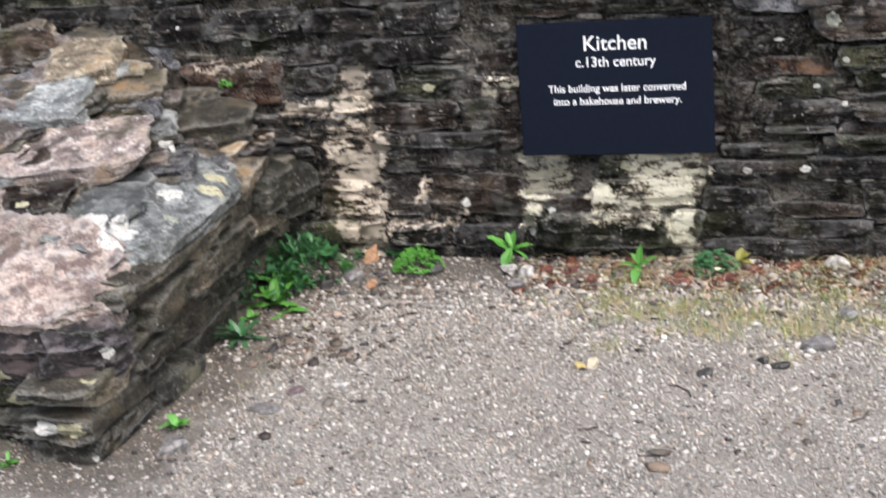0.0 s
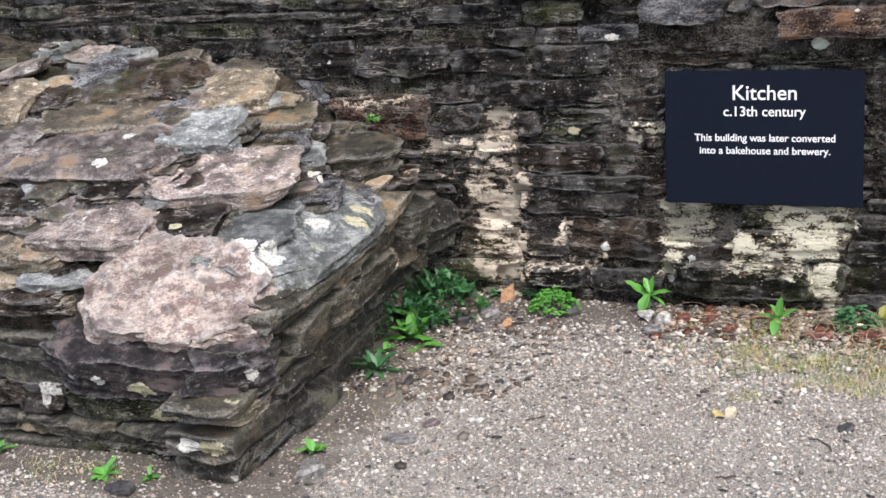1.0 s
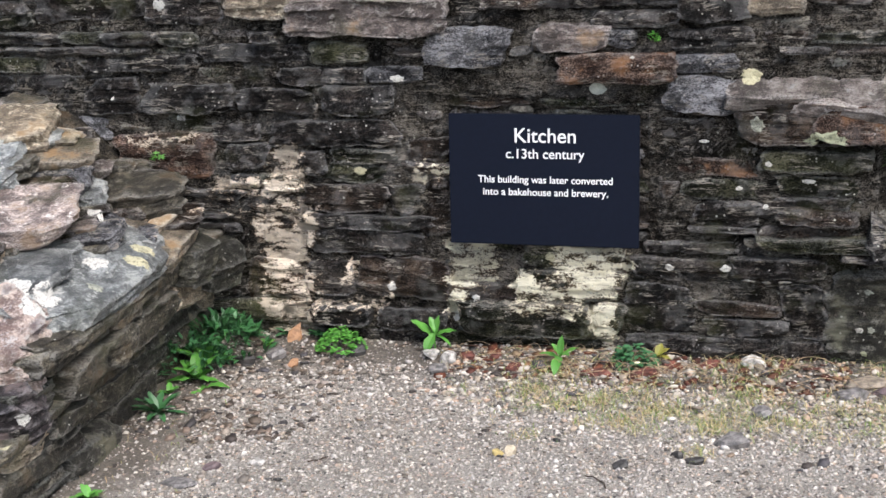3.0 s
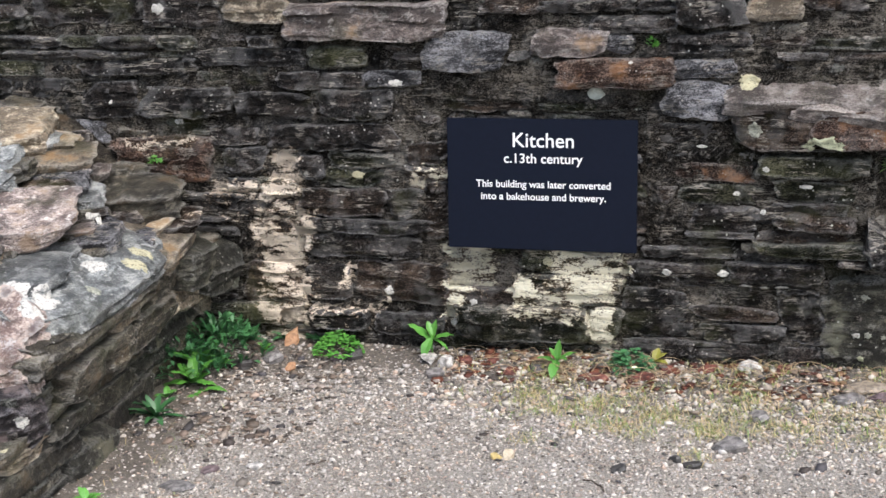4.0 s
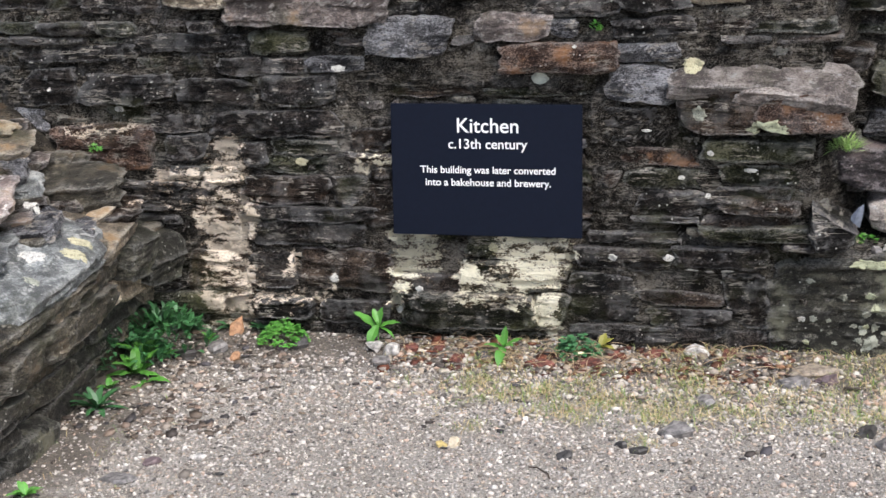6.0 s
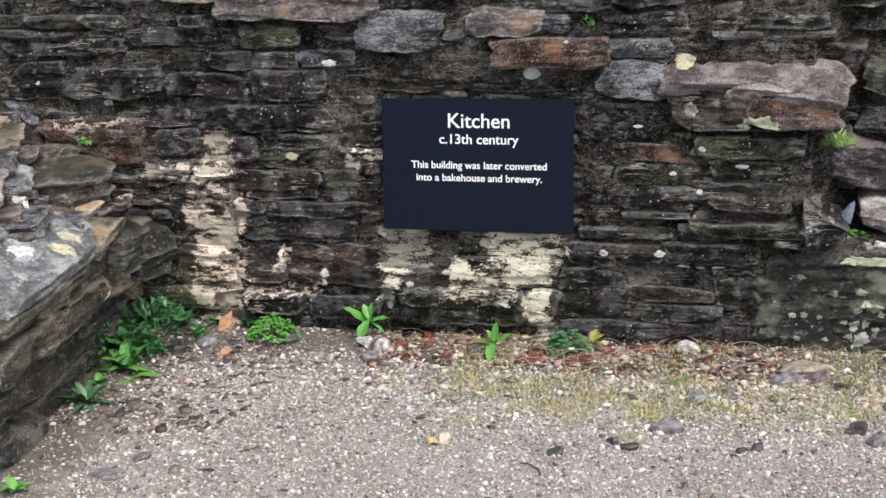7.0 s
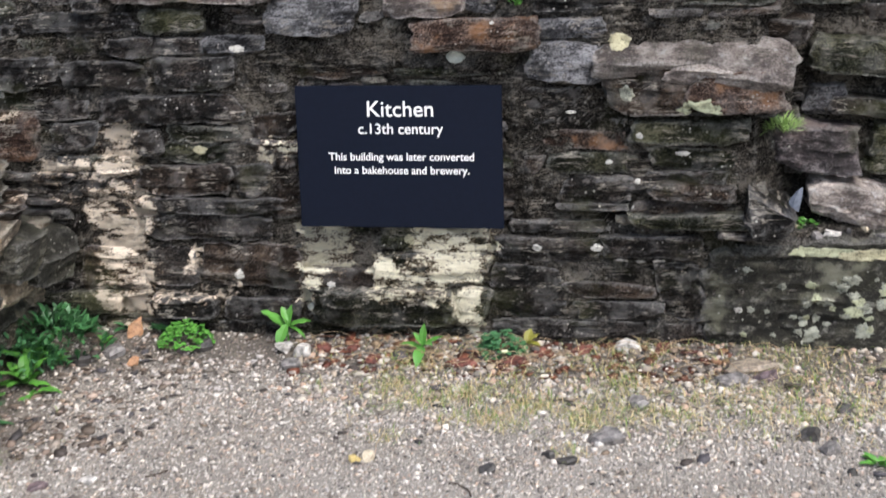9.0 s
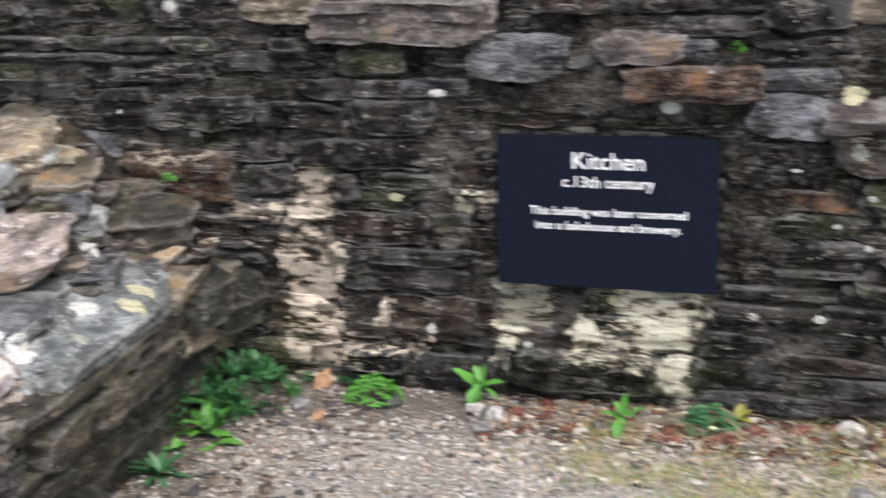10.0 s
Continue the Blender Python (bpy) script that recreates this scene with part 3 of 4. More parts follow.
wall_stub = new("wall_west")
tagged(wall_stub, "low ruined rubble wall with sloping broken slate top", "wall", kind="structure")
core2 = sheet("core", [-2.7 + 0.0125 * i for i in range(158)], [-1.24 + 0.0125 * i for i in range(110)],
              lambda x, y: (min(x, -0.99), y, (mound_z(x, y) - 0.002 + 0.03 * noise.noise((x * 9, y * 9, 4)) + 0.012 * noise.noise((x * 34, y * 34, 4))) if -2.68 < x < -0.97 and y > -1.21 else -0.05), TONES["soil"])
core2.parent = wall_stub


def slab(x, y, L, W, H, yaw, tilt, tone, up=0.0, lean=0.0, seed=None):
    """A slab that lies on the ruined top, turned and tilted."""
    seed = seed if seed is not None else int(abs(x) * 1000 + abs(y) * 77)
    z = mound_z(x, y) + 0.02 + up
    m = pose(x, y, z) @ pose(0, 0, 0, 0, 0, yaw * 0.6) @ pose(0, 0, 0, tilt * (0.62 if tilt < 26 else 1.0), lean, 0)
    return stone(wall_stub, tone, m, L * 1.10, W + 0.03, H * 1.15, seed, rough=0.011, wedge=0.45, taper=0.25)


slab(-1.63, -0.67, 0.45, 0.26, 0.06, 16, 23, "mauve")
slab(-1.70, -0.46, 0.45, 0.18, 0.05, 22, 23, "tan")
slab(-1.54, -0.42, 0.13, 0.13, 0.05, 24, 21, "blue")
slab(-1.37, -0.46, 0.22, 0.27, 0.05, 29, 18, "slate")
slab(-1.18, -0.38, 0.22, 0.14, 0.04, 35, 22, "blue")
slab(-1.03, -0.20, 0.34, 0.20, 0.08, 35, 16, "drab")
slab(-1.20, -0.66, 0.40, 0.29, 0.06, 35, 21, "mauve")
slab(-1.45, -0.97, 0.35, 0.24, 0.06, 9, 24, "mauve")
slab(-1.62, -1.05, 0.24, 0.16, 0.06, 5, 24, "tan")
slab(-1.01, -0.85, 0.21, 0.20, 0.04, 35, 15, "slate")
slab(-0.99, -0.51, 0.18, 0.19, 0.04, 35, 14, "blue")
slab(-0.91, -0.38, 0.12, 0.15, 0.03, 35, 6, "blue")
slab(-1.90, -0.22, 0.16, 0.21, 0.07, 26, 24, "blue")
slab(-2.10, -0.47, 0.15, 0.25, 0.09, 17, 24, "tan")
slab(-1.97, -0.40, 0.16, 0.15, 0.05, 22, 24, "brown")
slab(-1.70, -0.22, 0.40, 0.28, 0.07, 29, 22, "brown")
slab(-1.48, -0.31, 0.10, 0.14, 0.05, 31, 19, "mauve")
slab(-1.37, -0.22, 0.21, 0.30, 0.08, 35, 18, "tan")
slab(-1.23, -0.27, 0.24, 0.16, 0.05, 35, 23, "tan")
slab(-1.99, -0.64, 0.20, 0.18, 0.05, 13, 24, "pale")
slab(-1.92, -0.74, 0.20, 0.10, 0.05, 11, 24, "mauve")
slab(-1.79, -0.92, 0.23, 0.11, 0.05, 8, 24, "brown")
slab(-1.76, -0.98, 0.18, 0.07, 0.04, 5, 24, "mauve")
slab(-0.93, -0.23, 0.28, 0.17, 0.04, 35, 10, "brown")
slab(-1.19, -0.90, 0.21, 0.15, 0.04, 27, 20, "brown")
slab(-1.61, -1.17, 0.36, 0.14, 0.06, 4, 24, "brown")
# the pink boulder at the corner and the dark block under it
stone(wall_stub, "pink", pose(-1.14, -1.105, 0.415) @ pose(0, 0, 0, 34, 4, 4), 0.56, 0.34, 0.15, 402, rough=0.022, wedge=0.5, taper=0.3, chops=9)
stone(wall_stub, "pink", pose(-0.99, -1.13, 0.385) @ pose(0, 0, 0, 38, 10, 16), 0.30, 0.28, 0.14, 404, rough=0.022, wedge=0.6, taper=0.4, chops=9)
stone(wall_stub, "pink", pose(-1.24, -0.99, 0.455) @ pose(0, 0, 0, 24, -4, -8), 0.34, 0.20, 0.10, 407, rough=0.020, wedge=0.6, taper=0.4, chops=9)
stone(wall_stub, "pinkdark", pose(-1.16, -1.205, 0.300) @ pose(0, 0, 0, 30, 2, 3), 0.62, 0.24, 0.13, 403, rough=0.014, wedge=0.5, taper=0.4)
stone(wall_stub, "pinkdark", pose(-0.93, -1.18, 0.280) @ pose(0, 0, 0, 16, 6, 32), 0.24, 0.24, 0.12, 408, rough=0.014, wedge=0.5, taper=0.4)


# the long slate slabs along the broken edge, and the rough mortared end by the back wall
stone(wall_stub, "slate", pose(-0.925, -0.73, 0.492, 0, 0, 0) @ pose(0, 0, 0, 19, -4, 88), 0.70, 0.33, 0.060, 501, rough=0.008, wedge=0.16, taper=0.1)
stone(wall_stub, "drab", pose(-0.90, -0.80, 0.425, 0, 0, 0) @ pose(0, 0, 0, 10, -2, 90), 0.66, 0.26, 0.055, 503, wedge=0.2, taper=0.15)
stone(wall_stub, "tan", pose(-0.885, -0.36, 0.485, 0, 0, 0) @ pose(0, 0, 0, 17, -3, 96), 0.28, 0.24, 0.065, 502, wedge=0.3)
stone(wall_stub, "blotch", pose(-0.875, -0.22, 0.40, 0, 0, 0) @ pose(0, 0, 0, 14, 4, 95), 0.30, 0.26, 0.12, 504, wedge=0.3)
stone(wall_stub, "blotchdark", pose(-0.86, -0.03, 0.34, 0, 0, 0) @ pose(0, 0, 0, 18, 6, 80), 0.24, 0.26, 0.13, 505, wedge=0.4)


def fill_top():
    rng = random.Random(8)
    for _ in range(150):
        x, y = rng.uniform(-2.35, -0.90), rng.uniform(-1.18, 0.02)
        L = rng.uniform(0.06, 0.20)
        if -1.45 < x and y < -0.86:
            continue
        slab(x, y, L, L * rng.uniform(0.5, 0.9), rng.uniform(0.02, 0.045), rng.uniform(-20, 60), rng.uniform(4, 22),
             rng.choice(("drab", "mauve", "tan", "slate", "drab", "brown")), rng.uniform(-0.020, 0.004), rng.uniform(-8, 8), rng.randrange(9999))


fill_top()


def face_stone(side, a0, a1, z0, z1, tone, out=0.0, seed=0, lean=0.0):
    """A stone of the stub's front face (along x) or end face (along y)."""
    L, H, D = a1 - a0 - 0.003, z1 - z0 - 0.002, 0.22
    mid, zc = (a0 + a1) / 2, (z0 + z1) / 2
    if side == "front":
        m = pose(mid, -1.27 - out + D / 2 + max(0.0, -1.0 - mid) * 0.03, zc, 0, lean, 0)
    else:
        inset = 0.0 if zc > 0.24 else (0.02 if mid < -0.80 else 0.07 + 0.10 * (0.24 - zc))
        m = pose(-0.79 - 0.06 * max(0.0, (-1.0 - mid)) - inset + out - D / 2, mid, zc, 0, lean, 90)
    return stone(wall_stub, tone, m, L, D, H, seed, rough=0.010, front=True, cell=0.009, layer=0.017, taper=0.15, wedge=0.1)


def build_faces():
    rng = random.Random(21)
    for side, lo, hi, top in (("front", -2.5, -0.84, 0.33), ("end", -1.27, 0.05, 0.42)):
        z = -0.03
        while z < top - 0.02:
            h = min(rng.choice((0.035, 0.055, 0.075, 0.10)), top + 0.01 - z)
            a = lo + rng.uniform(-0.15, 0.0)
            while a < hi - 0.02:
                l = min(rng.uniform(0.14, 0.46), hi - a)
                if hi - a - l < 0.06:
                    l = hi - a
                if side == "end" and z + h > 0.31 and a + l / 2 < -1.0:
                    a += l
                    continue
                tone = rng.choice(("blotch", "drab", "brown", "moss", "drab", "blotch") if side == "front" else ("drab", "blotch", "tan", "drab", "drab"))
                face_stone(side, a, a + l, z, z + h, tone, rng.uniform(-0.014, 0.018), rng.randrange(9999), rng.uniform(-2, 2))
                a += l
            z += h


build_faces()


# ---- gravel and litter ----
def island_material(name, ramp, rough=0.7, scale=200.0, gloss=0.3):
    """Each loose piece takes its own colour from the ramp."""
    m, t, bsdf = nodes_of(name)
    r = t.nodes.new("ShaderNodeValToRGB")
    r.color_ramp.interpolation = "CONSTANT"
    while len(r.color_ramp.elements) < len(ramp):
        r.color_ramp.elements.new(0.5)
    for i, (e, c) in enumerate(zip(r.color_ramp.elements, ramp)):
        e.position, e.color = i / len(ramp), (*c, 1)
    t.links.new(add(t, "NewGeometry").outputs["Random Per Island"], r.inputs[0])
    n = grain(t, place(t, 1, 1, 1), scale, 4)
    v = maths(t, "ADD", 0.40, maths(t, "ADD", maths(t, "MULTIPLY", n, 0.75), maths(t, "MULTIPLY", grain(t, place(t, 1, 1, 1), 7.0, 5), 0.5)))
    col = mix(t, 1.0, r.outputs[0], add(t, "CombineXYZ", {0: v, 1: v, 2: v}).outputs[0], "MULTIPLY")
    t.links.new(col, bsdf.inputs["Base Color"])
    bsdf.inputs["Roughness"].default_value = rough
    bsdf.inputs["Specular IOR Level"].default_value = gloss
    return m


GRAVEL = island_material("mixed_gravel", [(0.58, 0.55, 0.51), (0.38, 0.345, 0.31), (0.28, 0.25, 0.215), (0.48, 0.445, 0.41), (0.16, 0.14, 0.12), (0.40, 0.37, 0.345),
                                          (0.55, 0.50, 0.44), (0.25, 0.22, 0.19), (0.36, 0.30, 0.24), (0.10, 0.092, 0.086), (0.48, 0.44, 0.40), (0.29, 0.245, 0.215),
                                          (0.44, 0.41, 0.37), (0.19, 0.17, 0.15), (0.40, 0.31, 0.25), (0.34, 0.31, 0.28)])


def join_pieces(name, verts, tris, material):
    """One mesh from stacks of pieces: verts (n, k, 3), tris (m, 3) of one piece."""
    n, k, _ = verts.shape
    faces = (tris[None] + (np.arange(n) * k)[:, None, None]).reshape(-1, 3)
    me = bpy.data.meshes.new(name)
    me.vertices.add(n * k)
    me.vertices.foreach_set("co", verts.reshape(-1).astype(np.float32))
    me.loops.add(faces.size)
    me.loops.foreach_set("vertex_index", faces.reshape(-1).astype(np.int32))
    me.polygons.add(len(faces))
    me.polygons.foreach_set("loop_start", np.arange(0, faces.size, 3, dtype=np.int32))
    me.materials.append(material)
    me.update(calc_edges=True)
    me.validate()
    return new(name, me)


def ico():
    bm = bmesh.new()
    bmesh.ops.create_icosphere(bm, subdivisions=1, radius=1.0)
    v, f = np.array([x.co[:] for x in bm.verts]), np.array([[x.index for x in p.verts] for p in bm.faces])
    bm.free()
    return v, f


ICO_V, ICO_F = ico()


def ground_heights(xy):
    return np.array([ground_z(x, y) for x, y in xy])


OCTA_V = np.array([(1, 0, 0), (-1, 0, 0), (0, 1, 0), (0, -1, 0), (0, 0, 1), (0, 0, -1)], float)
OCTA_F = np.array([(0, 2, 4), (2, 1, 4), (1, 3, 4), (3, 0, 4), (2, 0, 5), (1, 2, 5), (3, 1, 5), (0, 3, 5)])


def gravel(name, n, median, spread, low, high, shape_v, shape_f, label, seed):
    rng = np.random.default_rng(seed)
    xy = np.c_[rng.uniform(-2.4, 2.4, n), rng.uniform(-2.3, 0.06, n)]
    # thinning out away from the wall
    away = np.maximum(np.abs(xy[:, 0]) - 1.80, -1.65 - xy[:, 1]).clip(0, 1) / 0.55
    xy = xy[rng.random(n) > away]
    n = len(xy)
    inside = (xy[:, 0] < -0.86) & (xy[:, 1] > -1.24)
    patchy = np.array([noise.noise((x * 2.3, y * 2.3, 8)) for x, y in xy])
    soil = (xy[:, 1] > -0.16 + 0.1 * patchy) | ((xy[:, 0] < -0.62 + 0.15 * patchy) & (xy[:, 1] > -1.52 + 0.2 * patchy))
    xy = xy[~inside & ~(soil & (rng.random(n) < 0.72))]
    n = len(xy)
    size = np.exp(rng.normal(math.log(median), spread, n)).clip(low, high)
    near = xy[:, 1] > -0.5 + 0.1 * rng.normal(size=n)
    size = np.where(near & (rng.random(n) < 0.3), size * 1.6, size)
    v = shape_v[None] * (1 + rng.uniform(-0.35, 0.35, (n, len(shape_v), 1))) + rng.uniform(-0.2, 0.2, (n, len(shape_v), 3))
    v = v * np.stack([size * rng.uniform(0.8, 1.5, n), size * rng.uniform(0.8, 1.2, n), size * rng.uniform(0.45, 0.85, n)], -1)[:, None]
    a = rng.uniform(0, 2 * np.pi, n)
    c, si = np.cos(a)[:, None], np.sin(a)[:, None]
    x, y = v[..., 0] * c - v[..., 1] * si, v[..., 0] * si + v[..., 1] * c
    z = v[..., 2] + (ground_heights(xy) + size * 0.25)[:, None]
    ob = join_pieces(name, np.stack([x + xy[:, :1], y + xy[:, 1:], z], -1), shape_f, GRAVEL)
    tagged(ob, label, "gravel", kind="stuff")


gravel("gravel", 205000, 0.0027, 0.42, 0.0014, 0.008, OCTA_V, OCTA_F, "fine angular white, brown and grey grit over ground", 3)
gravel("gravel", 14500, 0.0046, 0.35, 0.003, 0.011, ICO_V, ICO_F, "mixed white, brown and grey gravel strewn over ground", 4)


def loose_stone(name, x, y, L, W, H, colour, label, category, seed, yaw=0.0, tilt=0.0, rise=0.3, gloss=0.6):
    if name == "pebble":
        verts, faces = rubble(L, W, H, seed, rough=min(L, W) * 0.2, cell=max(L, W) / 6, layer=H / 3, taper=0.6, wedge=0.8)
    else:
        # a split flake: an uneven polygon with slanting, stepped sides
        rng = random.Random(seed)
        k = rng.choice((5, 6, 7))
        turns = [2 * math.pi * (i + rng.uniform(-0.3, 0.3)) / k for i in range(k)]
        far = [rng.uniform(0.75, 1.15) for _ in range(k)]
        verts, faces = [], []
        for u, f in ((-0.5, 0.92), (-0.1, 1.0), (0.1, 0.97), (0.42, rng.uniform(0.70, 0.85))):
            for c, r in zip(turns, far):
                verts.append((L / 2 * r * f * math.cos(c) + rng.uniform(-0.05, 0.05) * L, W / 2 * r * f * math.sin(c) + rng.uniform(-0.05, 0.05) * W, H * (u + rng.uniform(-0.10, 0.10) + 0.25 * math.cos(c) * (u > 0))))
        faces = [[r * k + i, r * k + (i + 1) % k, (r + 1) * k + (i + 1) % k, (r + 1) * k + i] for r in range(3) for i in range(k)]
        verts.append((rng.uniform(-0.1, 0.1) * L, rng.uniform(-0.1, 0.1) * W, 0.5 * H))
        faces += [[3 * k + i, 3 * k + (i + 1) % k, 4 * k] for i in range(k)] + [list(range(k))[::-1]]
    ob = mesh_object(name, verts, faces, colour, smooth=name == "pebble")
    ob.matrix_basis = pose(x, y, ground_z(x, y) + H * rise, tilt, 0, yaw)
    return tagged(ob, label, category)


GREY, DARKGREY = plain("grey_slate_chip", (0.16, 0.15, 0.145), 0.55, 0.5), plain("dark_slate_chip", (0.045, 0.042, 0.04), 0.5, 0.5)
CHALK, BRICK = plain("white_quartz", (0.44, 0.42, 0.39), 0.6, 0.5), plain("red_brick_fragment", (0.13, 0.045, 0.032), 0.7, 0.5)
OCHRE, BEIGE = plain("ochre_pebble", (0.50, 0.39, 0.16), 0.5, 0.2), plain("beige_pebble", (0.48, 0.41, 0.30), 0.6, 0.25)
TERRA, PURPLE = plain("orange_tile_chip", (0.36, 0.20, 0.11), 0.7, 0.3), plain("purple_slate_chip", (0.13, 0.095, 0.10), 0.5, 0.4)

loose_stone("pebble", -0.004, -0.088, 0.048, 0.042, 0.042, CHALK, "rounded off-white pebble by the foot of wall", "stone", 1)
loose_stone("pebble", -0.062, -0.075, 0.032, 0.035, 0.035, CHALK, "small off-white pebble by the foot of wall", "stone", 2, 30)
loose_stone("pebble", -0.02, -0.16, 0.05, 0.04, 0.03, GREY, "rough grey lump of stone on gravel", "stone", 3, 10)
loose_stone("pebble", 0.29, -0.685, 0.026, 0.021, 0.018, OCHRE, "small yellow pebble on gravel", "stone", 4, 20)
loose_stone("pebble", 0.325, -0.675, 0.030, 0.025, 0.022, BEIGE, "small beige pebble on gravel", "stone", 5, 70)
loose_stone("pebble", 0.955, 0.0, 0.07, 0.045, 0.035, CHALK, "off-white lump of lime at foot of wall", "stone", 27, 8)
loose_stone("tile_chip", -0.56, 0.00, 0.052, 0.03, 0.055, TERRA, "upright orange tile chip in soil", "tile chip", 6, 15, -20)
loose_stone("tile_chip", -0.51, -0.165, 0.045, 0.04, 0.025, TERRA, "small reddish tile chip on soil", "tile chip", 7, 40)
loose_stone("stone_chip", -0.59, -0.12, 0.085, 0.07, 0.03, GREY, "grey-brown flat stone chip on soil", "stone chip", 8, 5, 10)
loose_stone("stone_chip", -0.68, -0.17, 0.10, 0.06, 0.03, DARKGREY, "dark flat stone chip on soil", "stone chip", 9, -15)
loose_stone("stone_chip", -0.32, -0.06, 0.07, 0.05, 0.04, DARKGREY, "dark angular stone chip on soil", "stone chip", 10, 25)
loose_stone("stone_chip", -0.38, -0.08, 0.05, 0.035, 0.03, PURPLE, "bluish slate chip on soil", "stone chip", 11, -25)
loose_stone("stone_chip", -0.53, -1.02, 0.12, 0.07, 0.014, GREY, "flat grey slate flake on gravel", "stone chip", 12, 8)
loose_stone("stone_chip", -0.48, -0.91, 0.06, 0.04, 0.016, PURPLE, "flat purplish slate flake on gravel", "stone chip", 13, 30)
loose_stone("stone_chip", -0.36, -0.86, 0.06, 0.05, 0.016, CHALK, "flat whitish stone flake on gravel", "stone chip", 14, 0)
loose_stone("stone_chip", -0.69, -1.24, 0.10, 0.09, 0.035, GREY, "grey slate block at the foot of ruined wall", "stone chip", 15, 10)
loose_stone("stone_chip", -1.14, -1.47, 0.10, 0.06, 0.03, DARKGREY, "dark blue slate chip on gravel", "stone chip", 16, 10)
loose_stone("stone_chip", 0.92, -0.51, 0.095, 0.06, 0.035, GREY, "grey-brown angular stone chip on gravel", "stone chip", 17, -10, 8)
loose_stone("stone_chip", 0.99, -0.29, 0.10, 0.07, 0.03, GREY, "grey flat stone chip among grass", "stone chip", 18, -20, 12)
loose_stone("stone_chip", 0.64, -0.72, 0.045, 0.035, 0.022, DARKGREY, "small dark stone chip on gravel", "stone chip", 19, 20)
loose_stone("stone_chip", 0.83, -0.64, 0.06, 0.035, 0.02, DARKGREY, "small dark stone chip on gravel", "stone chip", 20, 15)
loose_stone("stone_chip", 0.78, -0.61, 0.045, 0.03, 0.018, DARKGREY, "small dark stone chip on gravel", "stone chip", 21, -30)
loose_stone("stone_chip", 1.29, -0.10, 0.17, 0.09, 0.025, plain("buff_slate_chip", (0.24, 0.20, 0.155), 0.6, 0.4), "flat buff slate flake beside wall", "stone chip", 22, 6)
loose_stone("stone_chip", 1.34, -0.15, 0.08, 0.05, 0.03, PURPLE, "purplish slate flake beside wall", "stone chip", 23, -8)
loose_stone("stone_chip", 1.24, -0.17, 0.10, 0.06, 0.025, GREY, "grey slate flake beside wall", "stone chip", 24, 14)
loose_stone("stone_chip", 1.43, -0.47, 0.07, 0.05, 0.03, DARKGREY, "dark stone chip on gravel", "stone chip", 25, 14)
loose_stone("stone_chip", 1.48, -0.54, 0.06, 0.05, 0.03, GREY, "grey stone chip on gravel", "stone chip", 26, -14)
for i, (x, y, l) in enumerate(((0.05, -0.05, 0.075), (0.14, -0.05, 0.05), (0.48, -0.12, 0.11), (0.63, -0.10, 0.10), (0.82, -0.02, 0.08), (0.70, -0.04, 0.05), (1.05, 0.0, 0.09), (0.22, -0.12, 0.05))):
    loose_stone("brick_fragment", x, y, l, 0.05, 0.020, BRICK, "dull red brick fragment in soil", "brick fragment", 40 + i, 17 * i - 40, 8, 0.1)


def scatter_chips(name, n, xs, ys, power, median, flat, ramp, label, category, seed):
    """Many small flat pieces thrown about, thickest near the wall."""
    rng = np.random.default_rng(seed)
    mat = island_material(name + "_colours", ramp, 0.6)
    xy = np.c_[rng.uniform(*xs, n), ys[1] - (ys[1] - ys[0]) * rng.random(n) ** power]
    size = np.exp(rng.normal(math.log(median), 0.35, n)).clip(median * 0.5, median * 2.5)
    v = ICO_V[None] * (1 + rng.uniform(-0.35, 0.35, (n, len(ICO_V), 1)))
    v = v * np.stack([size * rng.uniform(0.9, 1.7, n), size, size * flat * rng.uniform(0.8, 1.2, n)], -1)[:, None]
    a, tip = rng.uniform(0, 2 * np.pi, n), rng.uniform(-0.5, 0.5, n)
    c, si = np.cos(a)[:, None], np.sin(a)[:, None]
    x, y = v[..., 0] * c - v[..., 1] * si, v[..., 0] * si + v[..., 1] * c
    z = v[..., 2] + y * tip[:, None] + (ground_heights(xy) + size * 0.3)[:, None]
    ob = join_pieces(name, np.stack([x + xy[:, :1], y + xy[:, 1:], z], -1), ICO_F, mat)
    tagged(ob, label, category, kind="stuff")


scatter_chips("stone_chips", 260, (-0.85, 1.8), (-1.65, 0.0), 1.5, 0.009, 0.4, [(0.04, 0.038, 0.036), (0.10, 0.085, 0.07), (0.07, 0.065, 0.07), (0.16, 0.14, 0.12), (0.055, 0.045, 0.04), (0.20, 0.15, 0.11)],
              "small dark slate chips scattered over gravel", "stone chips", 12)
scatter_chips("stone_chips", 1100, (-0.05, 1.85), (-0.34, 0.03), 0.8, 0.0065, 0.6, [(0.42, 0.38, 0.32), (0.30, 0.26, 0.21), (0.52, 0.48, 0.42), (0.20, 0.165, 0.13), (0.36, 0.30, 0.23), (0.11, 0.095, 0.085), (0.40, 0.29, 0.22)],
              "pale stony crumbs along foot of wall", "stone chips", 15)
scatter_chips("leaf_litter", 420, (-0.02, 1.25), (-0.19, 0.045), 0.8, 0.010, 0.09, [(0.09, 0.032, 0.022), (0.12, 0.055, 0.035), (0.22, 0.12, 0.07), (0.07, 0.03, 0.022), (0.26, 0.19, 0.12), (0.14, 0.05, 0.03)],
              "red-brown crumbled leaves and chips along foot of wall", "leaf litter", 13)
